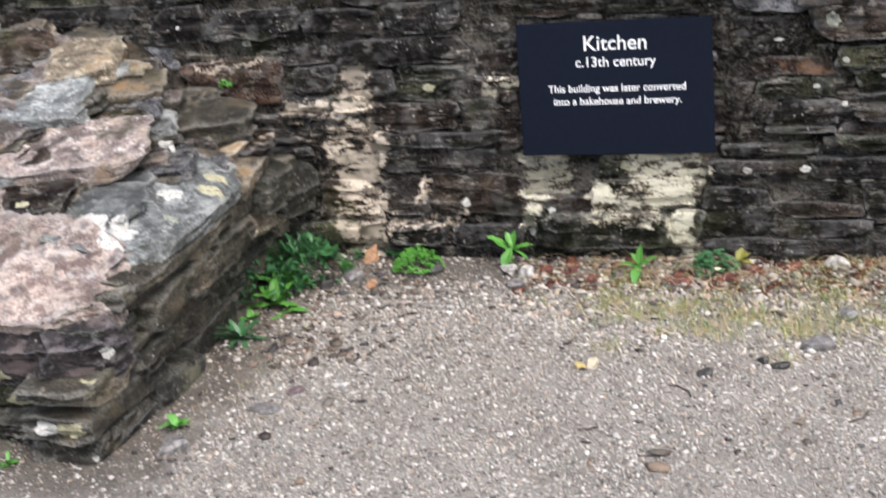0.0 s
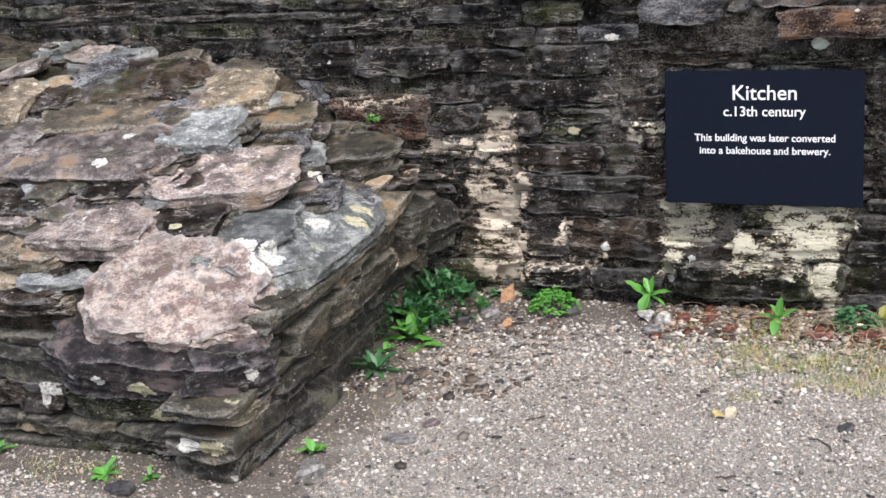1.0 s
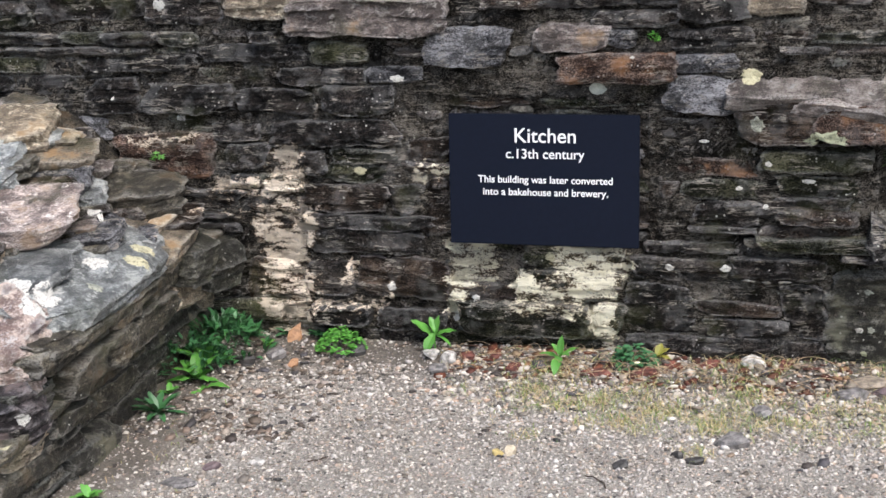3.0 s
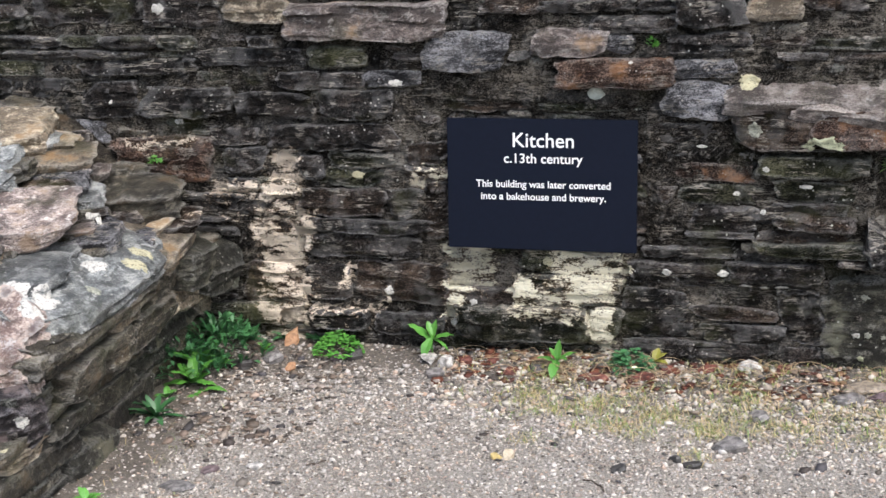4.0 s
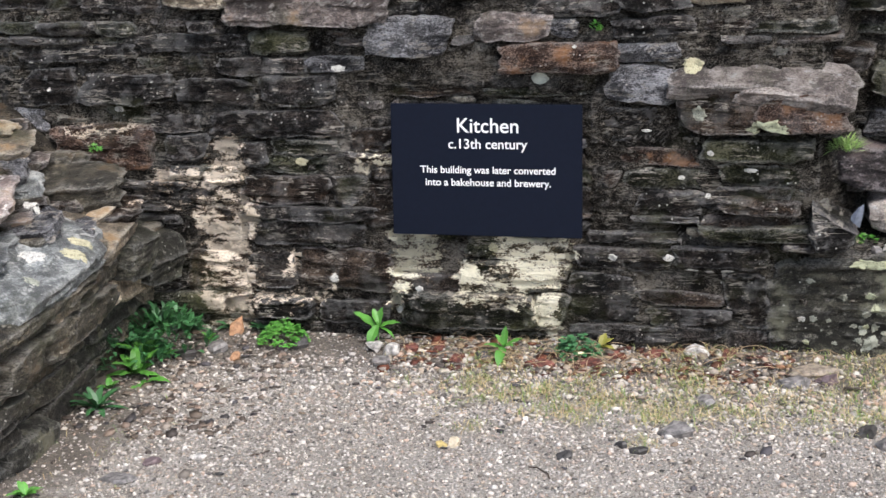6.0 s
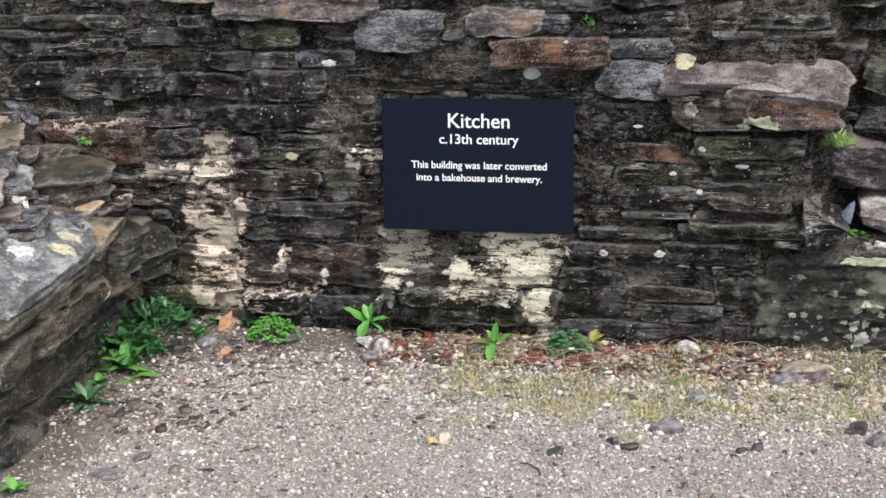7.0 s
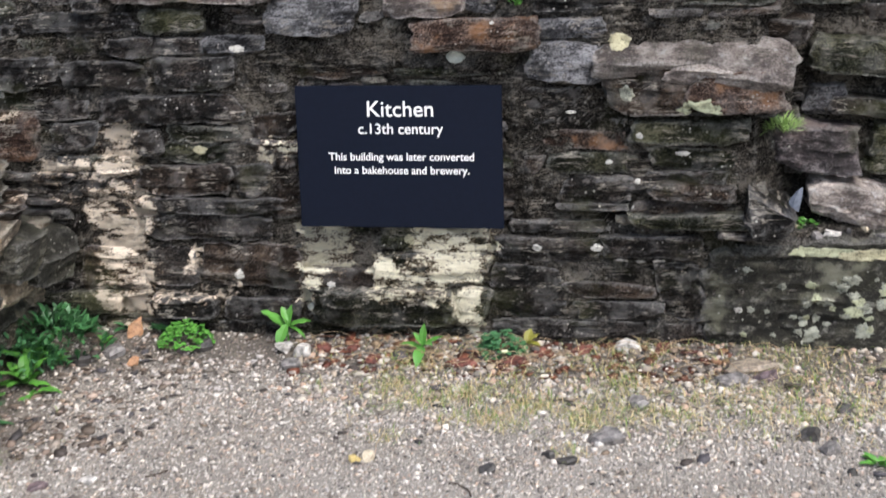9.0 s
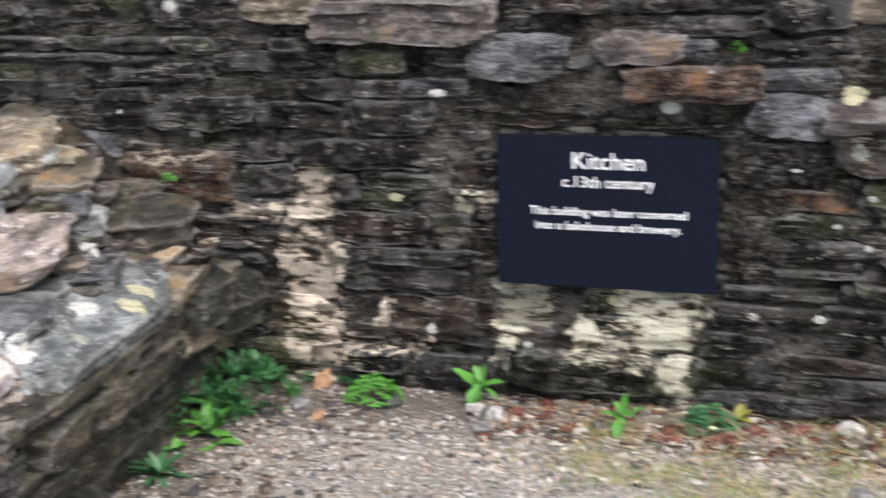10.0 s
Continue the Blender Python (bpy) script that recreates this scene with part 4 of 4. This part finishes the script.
scatter_chips("stone_chips", 420, (-0.86, -0.30), (-0.75, 0.05), 0.9, 0.0085, 0.28, [(0.12, 0.095, 0.075), (0.07, 0.055, 0.045), (0.20, 0.15, 0.12), (0.28, 0.24, 0.20), (0.05, 0.045, 0.045), (0.15, 0.115, 0.09)],
              "brown stony soil crumbs in wall corner", "stone chips", 14)


# ---- plants ----
def leaf_material(name, colour, rough=0.45):
    m, t, bsdf = nodes_of(name)
    n = grain(t, place(t, 1, 1, 1), 90.0, 4)
    info = add(t, "NewGeometry").outputs["Random Per Island"]
    v = maths(t, "ADD", 0.55, maths(t, "ADD", maths(t, "MULTIPLY", n, 0.5), maths(t, "MULTIPLY", info, 0.5)))
    col = mix(t, 1.0, colour, add(t, "CombineXYZ", {0: v, 1: v, 2: v}).outputs[0], "MULTIPLY")
    t.links.new(col, bsdf.inputs["Base Color"])
    bsdf.inputs["Roughness"].default_value = rough
    bsdf.inputs["Subsurface Weight"].default_value = 0.12
    bsdf.inputs["Subsurface Radius"].default_value = (0.004, 0.006, 0.002)
    return m


GREEN = leaf_material("fresh_green_leaf", (0.085, 0.25, 0.04))
DEEP = leaf_material("deep_green_leaf", (0.04, 0.13, 0.045))
LIME = leaf_material("bright_clover_leaf", (0.10, 0.29, 0.05))
BLUISH = leaf_material("bluish_green_leaf", (0.05, 0.15, 0.06))
YELLOW = leaf_material("yellowing_leaf", (0.24, 0.23, 0.045))
PETAL = leaf_material("cream_petal", (0.75, 0.72, 0.48))


def blade(L, W, droop=0.4, fold=0.25, shape=1.0, n=7):
    """A leaf along +x from its base: folded on the midrib and bent down, with a stalk."""
    verts, faces = [], []
    for i in range(n + 1):
        u = i / n
        w = W * 0.5 * (math.sin(math.pi * min(1.0, u**shape * 0.97 + 0.02)) ** 0.8 if u > 0.12 else 0.10)
        x, z = L * u * (1 - 0.18 * droop * u * u), -droop * L * u * u * 0.55
        wave = 0.06 * W * math.sin(i * 2.3)
        verts += [(x, -w, z + fold * w + wave), (x, 0, z), (x, w, z + fold * w - wave)]
    for i in range(n):
        a = 3 * i
        faces += [(a, a + 3, a + 4, a + 1), (a + 1, a + 4, a + 5, a + 2)]
    return np.array(verts), faces


def leafy(name, x, y, z, leaves, material, label, category="plant", stem=0.0):
    """A plant of single leaves: each (heading, rise in degrees, length, width, droop)."""
    base = new(name)
    base.matrix_basis = pose(x, y, z)
    for i, (head, rise, L, W, droop) in enumerate(leaves):
        verts, faces = blade(L, W, droop)
        ob = mesh_object("leaf", verts, faces, material, base)
        ob.matrix_basis = pose(0, 0, stem * (0.55 + 0.45 * i / max(1, len(leaves))), 0, 0, head) @ pose(0, 0, 0, 0, -rise, 0)
    if stem:
        bm = bmesh.new()
        bmesh.ops.create_cone(bm, segments=6, radius1=0.003, radius2=0.002, depth=stem + 0.03, matrix=Matrix.Translation((0, 0, stem / 2 - 0.01)))
        part("stem", bm, material, base)
    return tagged(base, label, category)


leafy("weed", -0.068, -0.012, 0.045, [(172, 42, 0.105, 0.046, 0.25), (60, 76, 0.075, 0.030, 0.2), (8, 26, 0.078, 0.040, 0.4), (-20, -2, 0.075, 0.016, 0.7), (-105, -20, 0.085, 0.038, 0.7), (130, 60, 0.055, 0.025, 0.2)],
      GREEN, "bright green broad-leaved weed rooted at foot of wall", stem=0.06)
leafy("weed", 0.36, -0.085, ground_z(0.36, -0.085), [(170, 24, 0.075, 0.03, 0.5), (70, 80, 0.075, 0.026, 0.1), (12, 40, 0.07, 0.03, 0.4), (-95, 5, 0.085, 0.034, 0.9), (150, 55, 0.05, 0.022, 0.3), (-40, 30, 0.05, 0.022, 0.5)],
      GREEN, "small bright green broad-leaved weed in gravel", stem=0.035)


def rosette(n, seed, L, W, low=10, high=60, droop=0.6, first=0, sweep=360):
    rng = random.Random(seed)
    return [(first + sweep * i / n + rng.uniform(-18, 18), rng.uniform(low, high), L * rng.uniform(0.65, 1.1), W * rng.uniform(0.8, 1.15), droop * rng.uniform(0.6, 1.3)) for i in range(n)]


leafy("weed", -0.80, -0.57, ground_z(-0.80, -0.57), rosette(16, 3, 0.10, 0.022, 15, 70), DEEP, "deep green narrow-leaved weed beside ruined wall")
leafy("weed", -0.79, -0.30, ground_z(-0.79, -0.30), rosette(11, 4, 0.11, 0.034, 10, 65), GREEN, "bright green weed beside ruined wall")
leafy("weed", -0.74, -0.36, ground_z(-0.74, -0.36), rosette(6, 5, 0.09, 0.032, 5, 45, 0.8), GREEN, "bright green broad-leaved weed beside ruined wall")
leafy("weed", -0.83, -0.42, ground_z(-0.83, -0.42), rosette(6, 6, 0.05, 0.022, 10, 60), LIME, "small pale green weed beside ruined wall")
leafy("weed", -0.80, -0.20, ground_z(-0.80, -0.20), rosette(15, 7, 0.13, 0.03, 25, 75), GREEN, "bright green leafy weed in wall corner")
leafy("weed", -0.73, 0.00, 0.05, rosette(16, 8, 0.085, 0.014, 15, 75), BLUISH, "bluish green narrow-leaved weed in wall corner")
leafy("weed", -0.74, -1.13, ground_z(-0.74, -1.13), rosette(12, 9, 0.055, 0.02, 15, 65), LIME, "small pale green seedling at foot of ruined wall")
leafy("weed", -1.24, -1.40, ground_z(-1.24, -1.40), rosette(9, 10, 0.065, 0.024, 15, 65), LIME, "small pale green weed at foot of ruined wall")
leafy("weed", -1.10, -1.39, ground_z(-1.10, -1.39), rosette(8, 11, 0.045, 0.012, 15, 65), GREEN, "small green weed at foot of ruined wall")
leafy("weed", -1.66, -1.33, ground_z(-1.66, -1.33), rosette(9, 12, 0.07, 0.02, 15, 65), GREEN, "small green weed at foot of ruined wall")
leafy("weed", -0.60, 0.03, 0.05, rosette(8, 13, 0.05, 0.02, 15, 60), DEEP, "small dark green weed at foot of wall")
leafy("weed", -0.47, 0.02, 0.05, rosette(12, 14, 0.06, 0.024, 15, 65), DEEP, "dark green leafy weed at foot of wall")
leafy("weed", -0.64, -0.05, ground_z(-0.64, -0.05), rosette(6, 15, 0.035, 0.016, 15, 60), GREEN, "tiny green seedling in soil")
leafy("weed", 1.60, -0.60, ground_z(1.60, -0.60), rosette(9, 16, 0.06, 0.022, 15, 65), GREEN, "small green weed in gravel")


def clump(name, x, y, z, n, spread, height, L, W, seed, material, label, category="plant", shape=1.0, flat=0.4):
    """A dense cushion of small leaves, joined."""
    rng = random.Random(seed)
    base = new(name)
    base.matrix_basis = pose(x, y, z)
    verts, faces = [], []
    for _ in range(n):
        a, r = rng.uniform(0, 360), spread * math.sqrt(rng.random())
        h = height * (1 - (r / spread) ** 2) * rng.uniform(0.5, 1.05) + 0.004
        v, f = blade(L * rng.uniform(0.7, 1.2), W * rng.uniform(0.8, 1.2), rng.uniform(0.2, 0.7), 0.2, shape, 4)
        m = pose(r * math.cos(radians(a)), r * math.sin(radians(a)) * 0.8, h) @ pose(0, 0, 0, 0, 0, a + rng.uniform(-70, 70)) @ pose(0, 0, 0, 0, -rng.uniform(0, 70) * flat, 0)
        faces += [tuple(i + len(verts) for i in q) for q in f]
        verts += [m @ Vector(p) for p in v]
    ob = mesh_object("foliage", verts, faces, material, base)
    return tagged(base, label, category)


clump("clover", -0.385, -0.035, 0.035, 420, 0.082, 0.07, 0.014, 0.014, 31, LIME, "dense bright green clover-like cushion at foot of wall", shape=1.6)
clump("cranesbill", 0.585, -0.03, 0.03, 190, 0.075, 0.06, 0.022, 0.018, 32, BLUISH, "bluish green low leafy plant at foot of wall", shape=1.5)
clump("weed", -0.78, -0.10, 0.03, 430, 0.16, 0.12, 0.042, 0.013, 33, DEEP, "dense dark green leafy weed in wall corner", flat=1.2)
clump("weed", -0.86, -0.22, 0.02, 240, 0.13, 0.10, 0.038, 0.012, 34, BLUISH, "dense bluish green leafy weed in wall corner", flat=1.2)
clump("moss_cushion", -0.93, -0.235, 0.485, 90, 0.03, 0.012, 0.010, 0.006, 35, LIME, "small bright green moss cushion on ruined wall", "moss")
clump("fern", -0.985, -0.02, 0.655, 30, 0.018, 0.03, 0.016, 0.010, 36, LIME, "tiny green fern sprig growing from wall", flat=1.0)
clump("fern", 0.64, 0.045, 1.035, 26, 0.016, 0.03, 0.016, 0.011, 37, LIME, "tiny green sprig growing from wall joint", flat=1.0)
leafy("yellow_leaf", 0.655, 0.0, 0.05, [(20, 40, 0.05, 0.03, 0.3), (70, 55, 0.05, 0.028, 0.3), (-20, 15, 0.05, 0.026, 0.5)], YELLOW, "yellowing leaves of a low plant by wall")
leafy("flower", 0.605, -0.105, 0.065, [(72 * i, 20, 0.011, 0.011, 0.2) for i in range(5)], PETAL, "tiny cream flower above low plant", "flower")


def tufts():
    """Short dry and green grass along the foot of the wall."""
    rng = np.random.default_rng(17)
    mat = island_material("dry_and_green_grass", [(0.46, 0.38, 0.20), (0.34, 0.32, 0.13), (0.18, 0.26, 0.07), (0.52, 0.44, 0.26), (0.14, 0.24, 0.06), (0.42, 0.31, 0.17), (0.26, 0.30, 0.10), (0.46, 0.35, 0.20)], 0.6)
    spots = ((0.75, -0.33, 0.20, 0.085, 1500), (0.55, -0.28, 0.16, 0.06, 350), (0.28, -0.28, 0.14, 0.05, 320), (0.97, -0.01, 0.09, 0.04, 330), (1.05, -0.18, 0.30, 0.07, 420),
             (1.45, -0.36, 0.20, 0.07, 330), (1.17, -0.36, 0.12, 0.05, 200), (0.45, -0.10, 0.25, 0.05, 260), (1.45, -0.02, 0.12, 0.03, 110), (0.97, -0.40, 0.06, 0.03, 120),
             (1.36, -0.06, 0.14, 0.05, 260), (1.55, -0.22, 0.16, 0.08, 420), (1.30, -0.26, 0.12, 0.05, 240), (-1.32, -1.39, 0.10, 0.03, 140), (-0.72, -0.85, 0.10, 0.12, 60))
    seeds = [(rng.normal(x, sx * 0.95), rng.normal(y, sy * 1.25), n // 24) for x, y, sx, sy, n in spots for _ in range(26)]
    rows = np.concatenate([np.c_[rng.normal(x, 0.034, n), rng.normal(y, 0.026, n)] for x, y, n in seeds])
    n = len(rows)
    z, a = ground_heights(rows), rng.uniform(0, 2 * np.pi, n)
    L, lean, w = rng.uniform(0.008, 0.036, n), rng.uniform(0.7, 2.2, n), rng.uniform(0.0005, 0.0012, n)
    d = np.stack([np.cos(a), np.sin(a), 0 * a], -1)
    side = np.stack([-np.sin(a), np.cos(a), 0 * a], -1) * w[:, None]
    foot = np.c_[rows, z]
    mid = foot + d * (L * lean * 0.3)[:, None] + np.array([0, 0, 1]) * (L * 0.6)[:, None]
    tip = foot + d * (L * lean)[:, None] + np.array([0, 0, 1]) * (L * (1.0 - 0.42 * lean))[:, None]
    v = np.stack([foot - side, foot + side, mid + side, mid - side, tip], 1)
    ob = join_pieces("grass", v, np.array([(0, 1, 2), (0, 2, 3), (3, 2, 4)]), mat)
    tagged(ob, "short patchy dry and green grass in gravel", "grass", kind="stuff")


tufts()


def strand(name, points, radius, material, label, category):
    cu = bpy.data.curves.new(name, "CURVE")
    cu.dimensions, cu.bevel_depth, cu.bevel_resolution = "3D", radius, 1
    sp = cu.splines.new("POLY")
    sp.points.add(len(points) - 1)
    for p, c in zip(sp.points, points):
        p.co = (*c, 1)
    tmp = new("strand", cu)
    me = bpy.data.meshes.new_from_object(tmp.evaluated_get(bpy.context.evaluated_depsgraph_get()))
    bpy.data.objects.remove(tmp)
    me.materials.clear()
    me.materials.append(material)
    return tagged(new(name, me), label, category)


STRAW, TWIG = plain("dry_straw", (0.34, 0.25, 0.16), 0.7, 0.3), plain("dark_twig", (0.06, 0.042, 0.03), 0.8, 0.4)


def litter():
    rng = random.Random(41)
    for i in range(90):
        x, y = rng.uniform(0.12, 0.75) if i < 66 else rng.uniform(0.8, 1.45), rng.uniform(-0.15, 0.03)
        a, L = rng.uniform(-0.7, 0.7) + (math.pi if rng.random() < 0.5 else 0), rng.uniform(0.06, 0.17)
        bend, top = rng.uniform(-0.8, 0.8), rng.uniform(0.008, 0.04)
        pts = []
        for k in range(7):
            u = k / 6
            px, py = x + L * u * math.cos(a + bend * u), min(0.05, y + L * u * math.sin(a + bend * u) * 0.6)
            pts.append((px, py, ground_z(px, py) + 0.003 + top * math.sin(math.pi * u)))
        strand("dry_stem", pts, rng.uniform(0.0006, 0.0013), STRAW, "thin dry reddish stem lying on soil", "dry stem")["group"] = "dry stems by the wall"
    for x, y, a, L in ((0.62, -0.86, 100, 0.09), (-0.22, -0.83, 5, 0.06), (-0.20, -0.02, 30, 0.11), (-0.24, 0.0, 70, 0.09), (-0.13, -0.03, 10, 0.13), (1.02, -0.95, 20, 0.08), (0.36, -1.05, -15, 0.05)):
        pts = [(x + L * k / 4 * math.cos(radians(a + 9 * k)), y + L * k / 4 * math.sin(radians(a + 9 * k)), ground_z(x, y) + 0.005 + 0.004 * (k % 2)) for k in range(5)]
        strand("twig", pts, 0.0022, TWIG, "short dark twig lying on gravel", "twig")


litter()


# ---- lichen ----
def crust(name, colour):
    m, t, bsdf = nodes_of(name)
    pos = place(t, 1, 1, 1)
    a, b = grain(t, pos, 70.0, 5, 0.7), grain(t, pos, 300.0, 4, 0.7)
    v = maths(t, "ADD", maths(t, "MULTIPLY", a, 0.5), maths(t, "MULTIPLY", b, 0.5))
    col = mix(t, step(t, v, 0.40, 0.50), tuple(0.3 * c for c in colour), colour)
    t.links.new(col, bsdf.inputs["Base Color"])
    bsdf.inputs["Roughness"].default_value = 0.9
    bumped(t, bsdf, v, 1.0, 0.006)
    return m


clump("grass_tuft", 1.375, 0.085, 0.668, 120, 0.035, 0.03, 0.045, 0.005, 51, leaf_material("pale_grass", (0.30, 0.46, 0.15)), "pale green grass tuft on broken wall ledge", "grass", flat=1.2)
clump("fern", 1.455, 0.14, 0.372, 40, 0.028, 0.02, 0.018, 0.010, 52, GREEN, "small green fern on broken wall ledge", flat=1.0)
chip = loose_stone("stone_chip", 1.415, 0.12, 0.035, 0.012, 0.055, plain("blue_slate_chip", (0.10, 0.115, 0.15), 0.4, 0.25), "small blue slate chip leaning on wall ledge", "stone chip", 61)
chip.matrix_basis = pose(1.422, 0.12, 0.462, -12, 10, 0)
for i in range(14):
    chip = loose_stone("stone_chip", 1.30 + 0.045 * i, 0.1, 0.03 + 0.012 * (i % 3), 0.03, 0.02, (GREY, BEIGE, DARKGREY, CHALK)[i * 3 % 4], "small loose stone chip on broken wall ledge", "stone chip", 70 + i)
    chip.matrix_basis = pose(1.30 + 0.045 * i, 0.07 + 0.02 * (i * 5 % 4), 0.372, 0, 0, 40 * i)

LICHEN = {
    "disc": plain("smooth_grey_lichen", (0.40, 0.43, 0.39), 0.9, 0.15),
    "grey": crust("grey_lichen", (0.33, 0.34, 0.28)), "green": crust("pale_green_lichen", (0.38, 0.40, 0.27)), "white": crust("white_lichen", (0.58, 0.57, 0.53)),
    "yellow": crust("yellowish_lichen", (0.48, 0.45, 0.30)), "tan": crust("tan_lichen", (0.38, 0.29, 0.20)),
}
bpy.context.view_layer.update()
SOLID = bpy.context.evaluated_depsgraph_get()


def lichen(side, a, b, ra, rb, tone, rag=1.0):
    """A thin crust with a ragged outline that clings to the stones."""
    seed = a * 37.1 + b * 11.7
    owner = wall_north if side == "wall" else wall_stub
    if side == "front":
        ra, rb = ra * 1.35, rb * 1.5
    way = Vector((0, 0, -1)) if side == "top" else Vector((0, 1, 0))
    rings, spokes, pts = 4, 44, []
    for i in range(rings + 1):
        for j in range(spokes):
            t = 2 * math.pi * j / spokes
            r = i / rings * (1 + rag * 0.35 * noise.noise((math.cos(t) * 1.6 + seed, math.sin(t) * 1.6, 1)) + rag * 0.28 * noise.noise((math.cos(t) * 5 + seed, math.sin(t) * 5, 4)))
            p, q = a + ra * r * math.cos(t), b + rb * r * math.sin(t)
            start = Vector((p, q, 2.0)) if side == "top" else Vector((p, -0.5 if side == "wall" else -2.0, q))
            hit, spot, _, _, _, _ = scene.ray_cast(SOLID, start, way)
            pts.append(spot - way * (0.0025 if i < rings else -0.001) if hit else None)
    depth = [(p @ way) for p in pts if p is not None]
    if not depth:
        return
    mid = sorted(depth)[len(depth) // 2]
    ok = [p is not None and abs((p @ way) - mid) < (0.05 if side == "top" else 0.025) for p in pts]
    faces = []
    for i in range(rings):
        for j in range(spokes):
            q = (i * spokes + j, i * spokes + (j + 1) % spokes, (i + 1) * spokes + (j + 1) % spokes, (i + 1) * spokes + j)
            if all(ok[k] for k in q):
                faces.append(q)
    if faces:
        mesh_object("lichen", [p if p is not None else (a, 0, 0) for p in pts], faces, LICHEN[tone], owner)


lichen("wall", 0.469, 0.895, 0.028, 0.021, "disc", 0.25)
lichen("wall", 1.151, 0.753, 0.063, 0.035, "green")
lichen("wall", -0.961, 1.163, 0.025, 0.018, "white")
lichen("wall", -0.923, 0.790, 0.016, 0.011, "white")
lichen("wall", 0.068, 0.211, 0.014, 0.012, "white")
lichen("wall", -0.163, 0.926, 0.025, 0.012, "white")
lichen("wall", 0.927, 0.937, 0.032, 0.023, "yellow")
lichen("wall", 0.898, 0.593, 0.012, 0.007, "white")
lichen("wall", 1.103, 0.620, 0.021, 0.007, "white")
lichen("wall", 0.688, 0.337, 0.016, 0.011, "white")
lichen("wall", 0.862, 0.339, 0.018, 0.011, "white")
lichen("wall", 1.266, 0.157, 0.014, 0.009, "white")
lichen("wall", 0.931, 0.301, 0.021, 0.007, "white")
lichen("wall", 0.986, 0.296, 0.018, 0.007, "white")
lichen("wall", 1.041, 0.303, 0.021, 0.007, "white")
lichen("wall", -1.150, 0.857, 0.007, 0.007, "white")
lichen("wall", 0.984, 0.674, 0.011, 0.009, "white")
lichen("wall", 0.949, 0.799, 0.021, 0.025, "grey")
lichen("wall", 0.978, 0.538, 0.009, 0.009, "white")
lichen("wall", 0.791, 0.737, 0.016, 0.005, "white")
lichen("wall", 0.580, 0.997, 0.007, 0.005, "white")
lichen("wall", -0.002, 0.130, 0.018, 0.012, "white")
lichen("wall", -0.217, 0.237, 0.016, 0.016, "white")
lichen("wall", -0.307, 0.623, 0.021, 0.016, "yellow")
lichen("wall", 1.021, 0.495, 0.014, 0.004, "white")
lichen("wall", 0.314, 0.356, 0.018, 0.014, "yellow")
lichen("wall", -1.209, 0.943, 0.009, 0.005, "white")
lichen("wall", -1.349, 0.796, 0.012, 0.007, "white")
lichen("front", -1.153, 0.224, 0.036, 0.019, "yellow")
lichen("front", -1.105, 0.133, 0.045, 0.025, "yellow")
lichen("front", -1.485, 0.185, 0.033, 0.015, "white")
lichen("front", -1.507, 0.155, 0.013, 0.021, "white")
lichen("front", -0.853, 0.225, 0.042, 0.017, "yellow")
lichen("front", -0.969, 0.115, 0.027, 0.015, "white")
lichen("front", -0.833, 0.003, 0.030, 0.019, "white")
lichen("front", -0.825, 0.279, 0.012, 0.013, "white")
lichen("front", -1.371, 0.249, 0.012, 0.007, "white")
lichen("front", -1.278, 0.248, 0.015, 0.012, "white")
lichen("front", -1.357, 0.173, 0.018, 0.011, "grey")
lichen("front", -1.617, 0.044, 0.027, 0.012, "tan")
lichen("front", -0.895, 0.114, 0.033, 0.021, "yellow")
lichen("top", -1.014, -0.471, 0.058, 0.028, "white")
lichen("top", -0.881, -0.686, 0.037, 0.032, "white")
lichen("top", -0.986, -0.948, 0.044, 0.028, "white")
lichen("top", -0.901, -0.947, 0.037, 0.035, "white")
lichen("top", -0.804, -0.594, 0.041, 0.028, "yellow")
lichen("top", -0.888, -1.038, 0.034, 0.035, "white")
lichen("top", -1.581, -0.738, 0.027, 0.021, "white")
lichen("top", -1.570, -0.587, 0.024, 0.018, "white")
lichen("top", -1.200, -0.950, 0.020, 0.021, "yellow")
lichen("top", -0.824, -0.508, 0.037, 0.028, "yellow")
lichen("top", -0.832, -0.800, 0.024, 0.021, "grey")
lichen("wall", 1.48, 0.335, 0.10, 0.016, "green")
lichen("wall", 1.62, 0.325, 0.09, 0.018, "yellow")
rng = random.Random(19)
for _ in range(46):
    a, b = rng.gauss(1.56, 0.13), rng.gauss(0.17, 0.065)
    if 1.25 < a < 1.95 and 0.05 < b < 0.33:
        r = rng.uniform(0.006, 0.020)
        lichen("wall", a, b, r * rng.uniform(0.8, 1.7), r, rng.choice(("green", "grey", "grey")), 1.8)
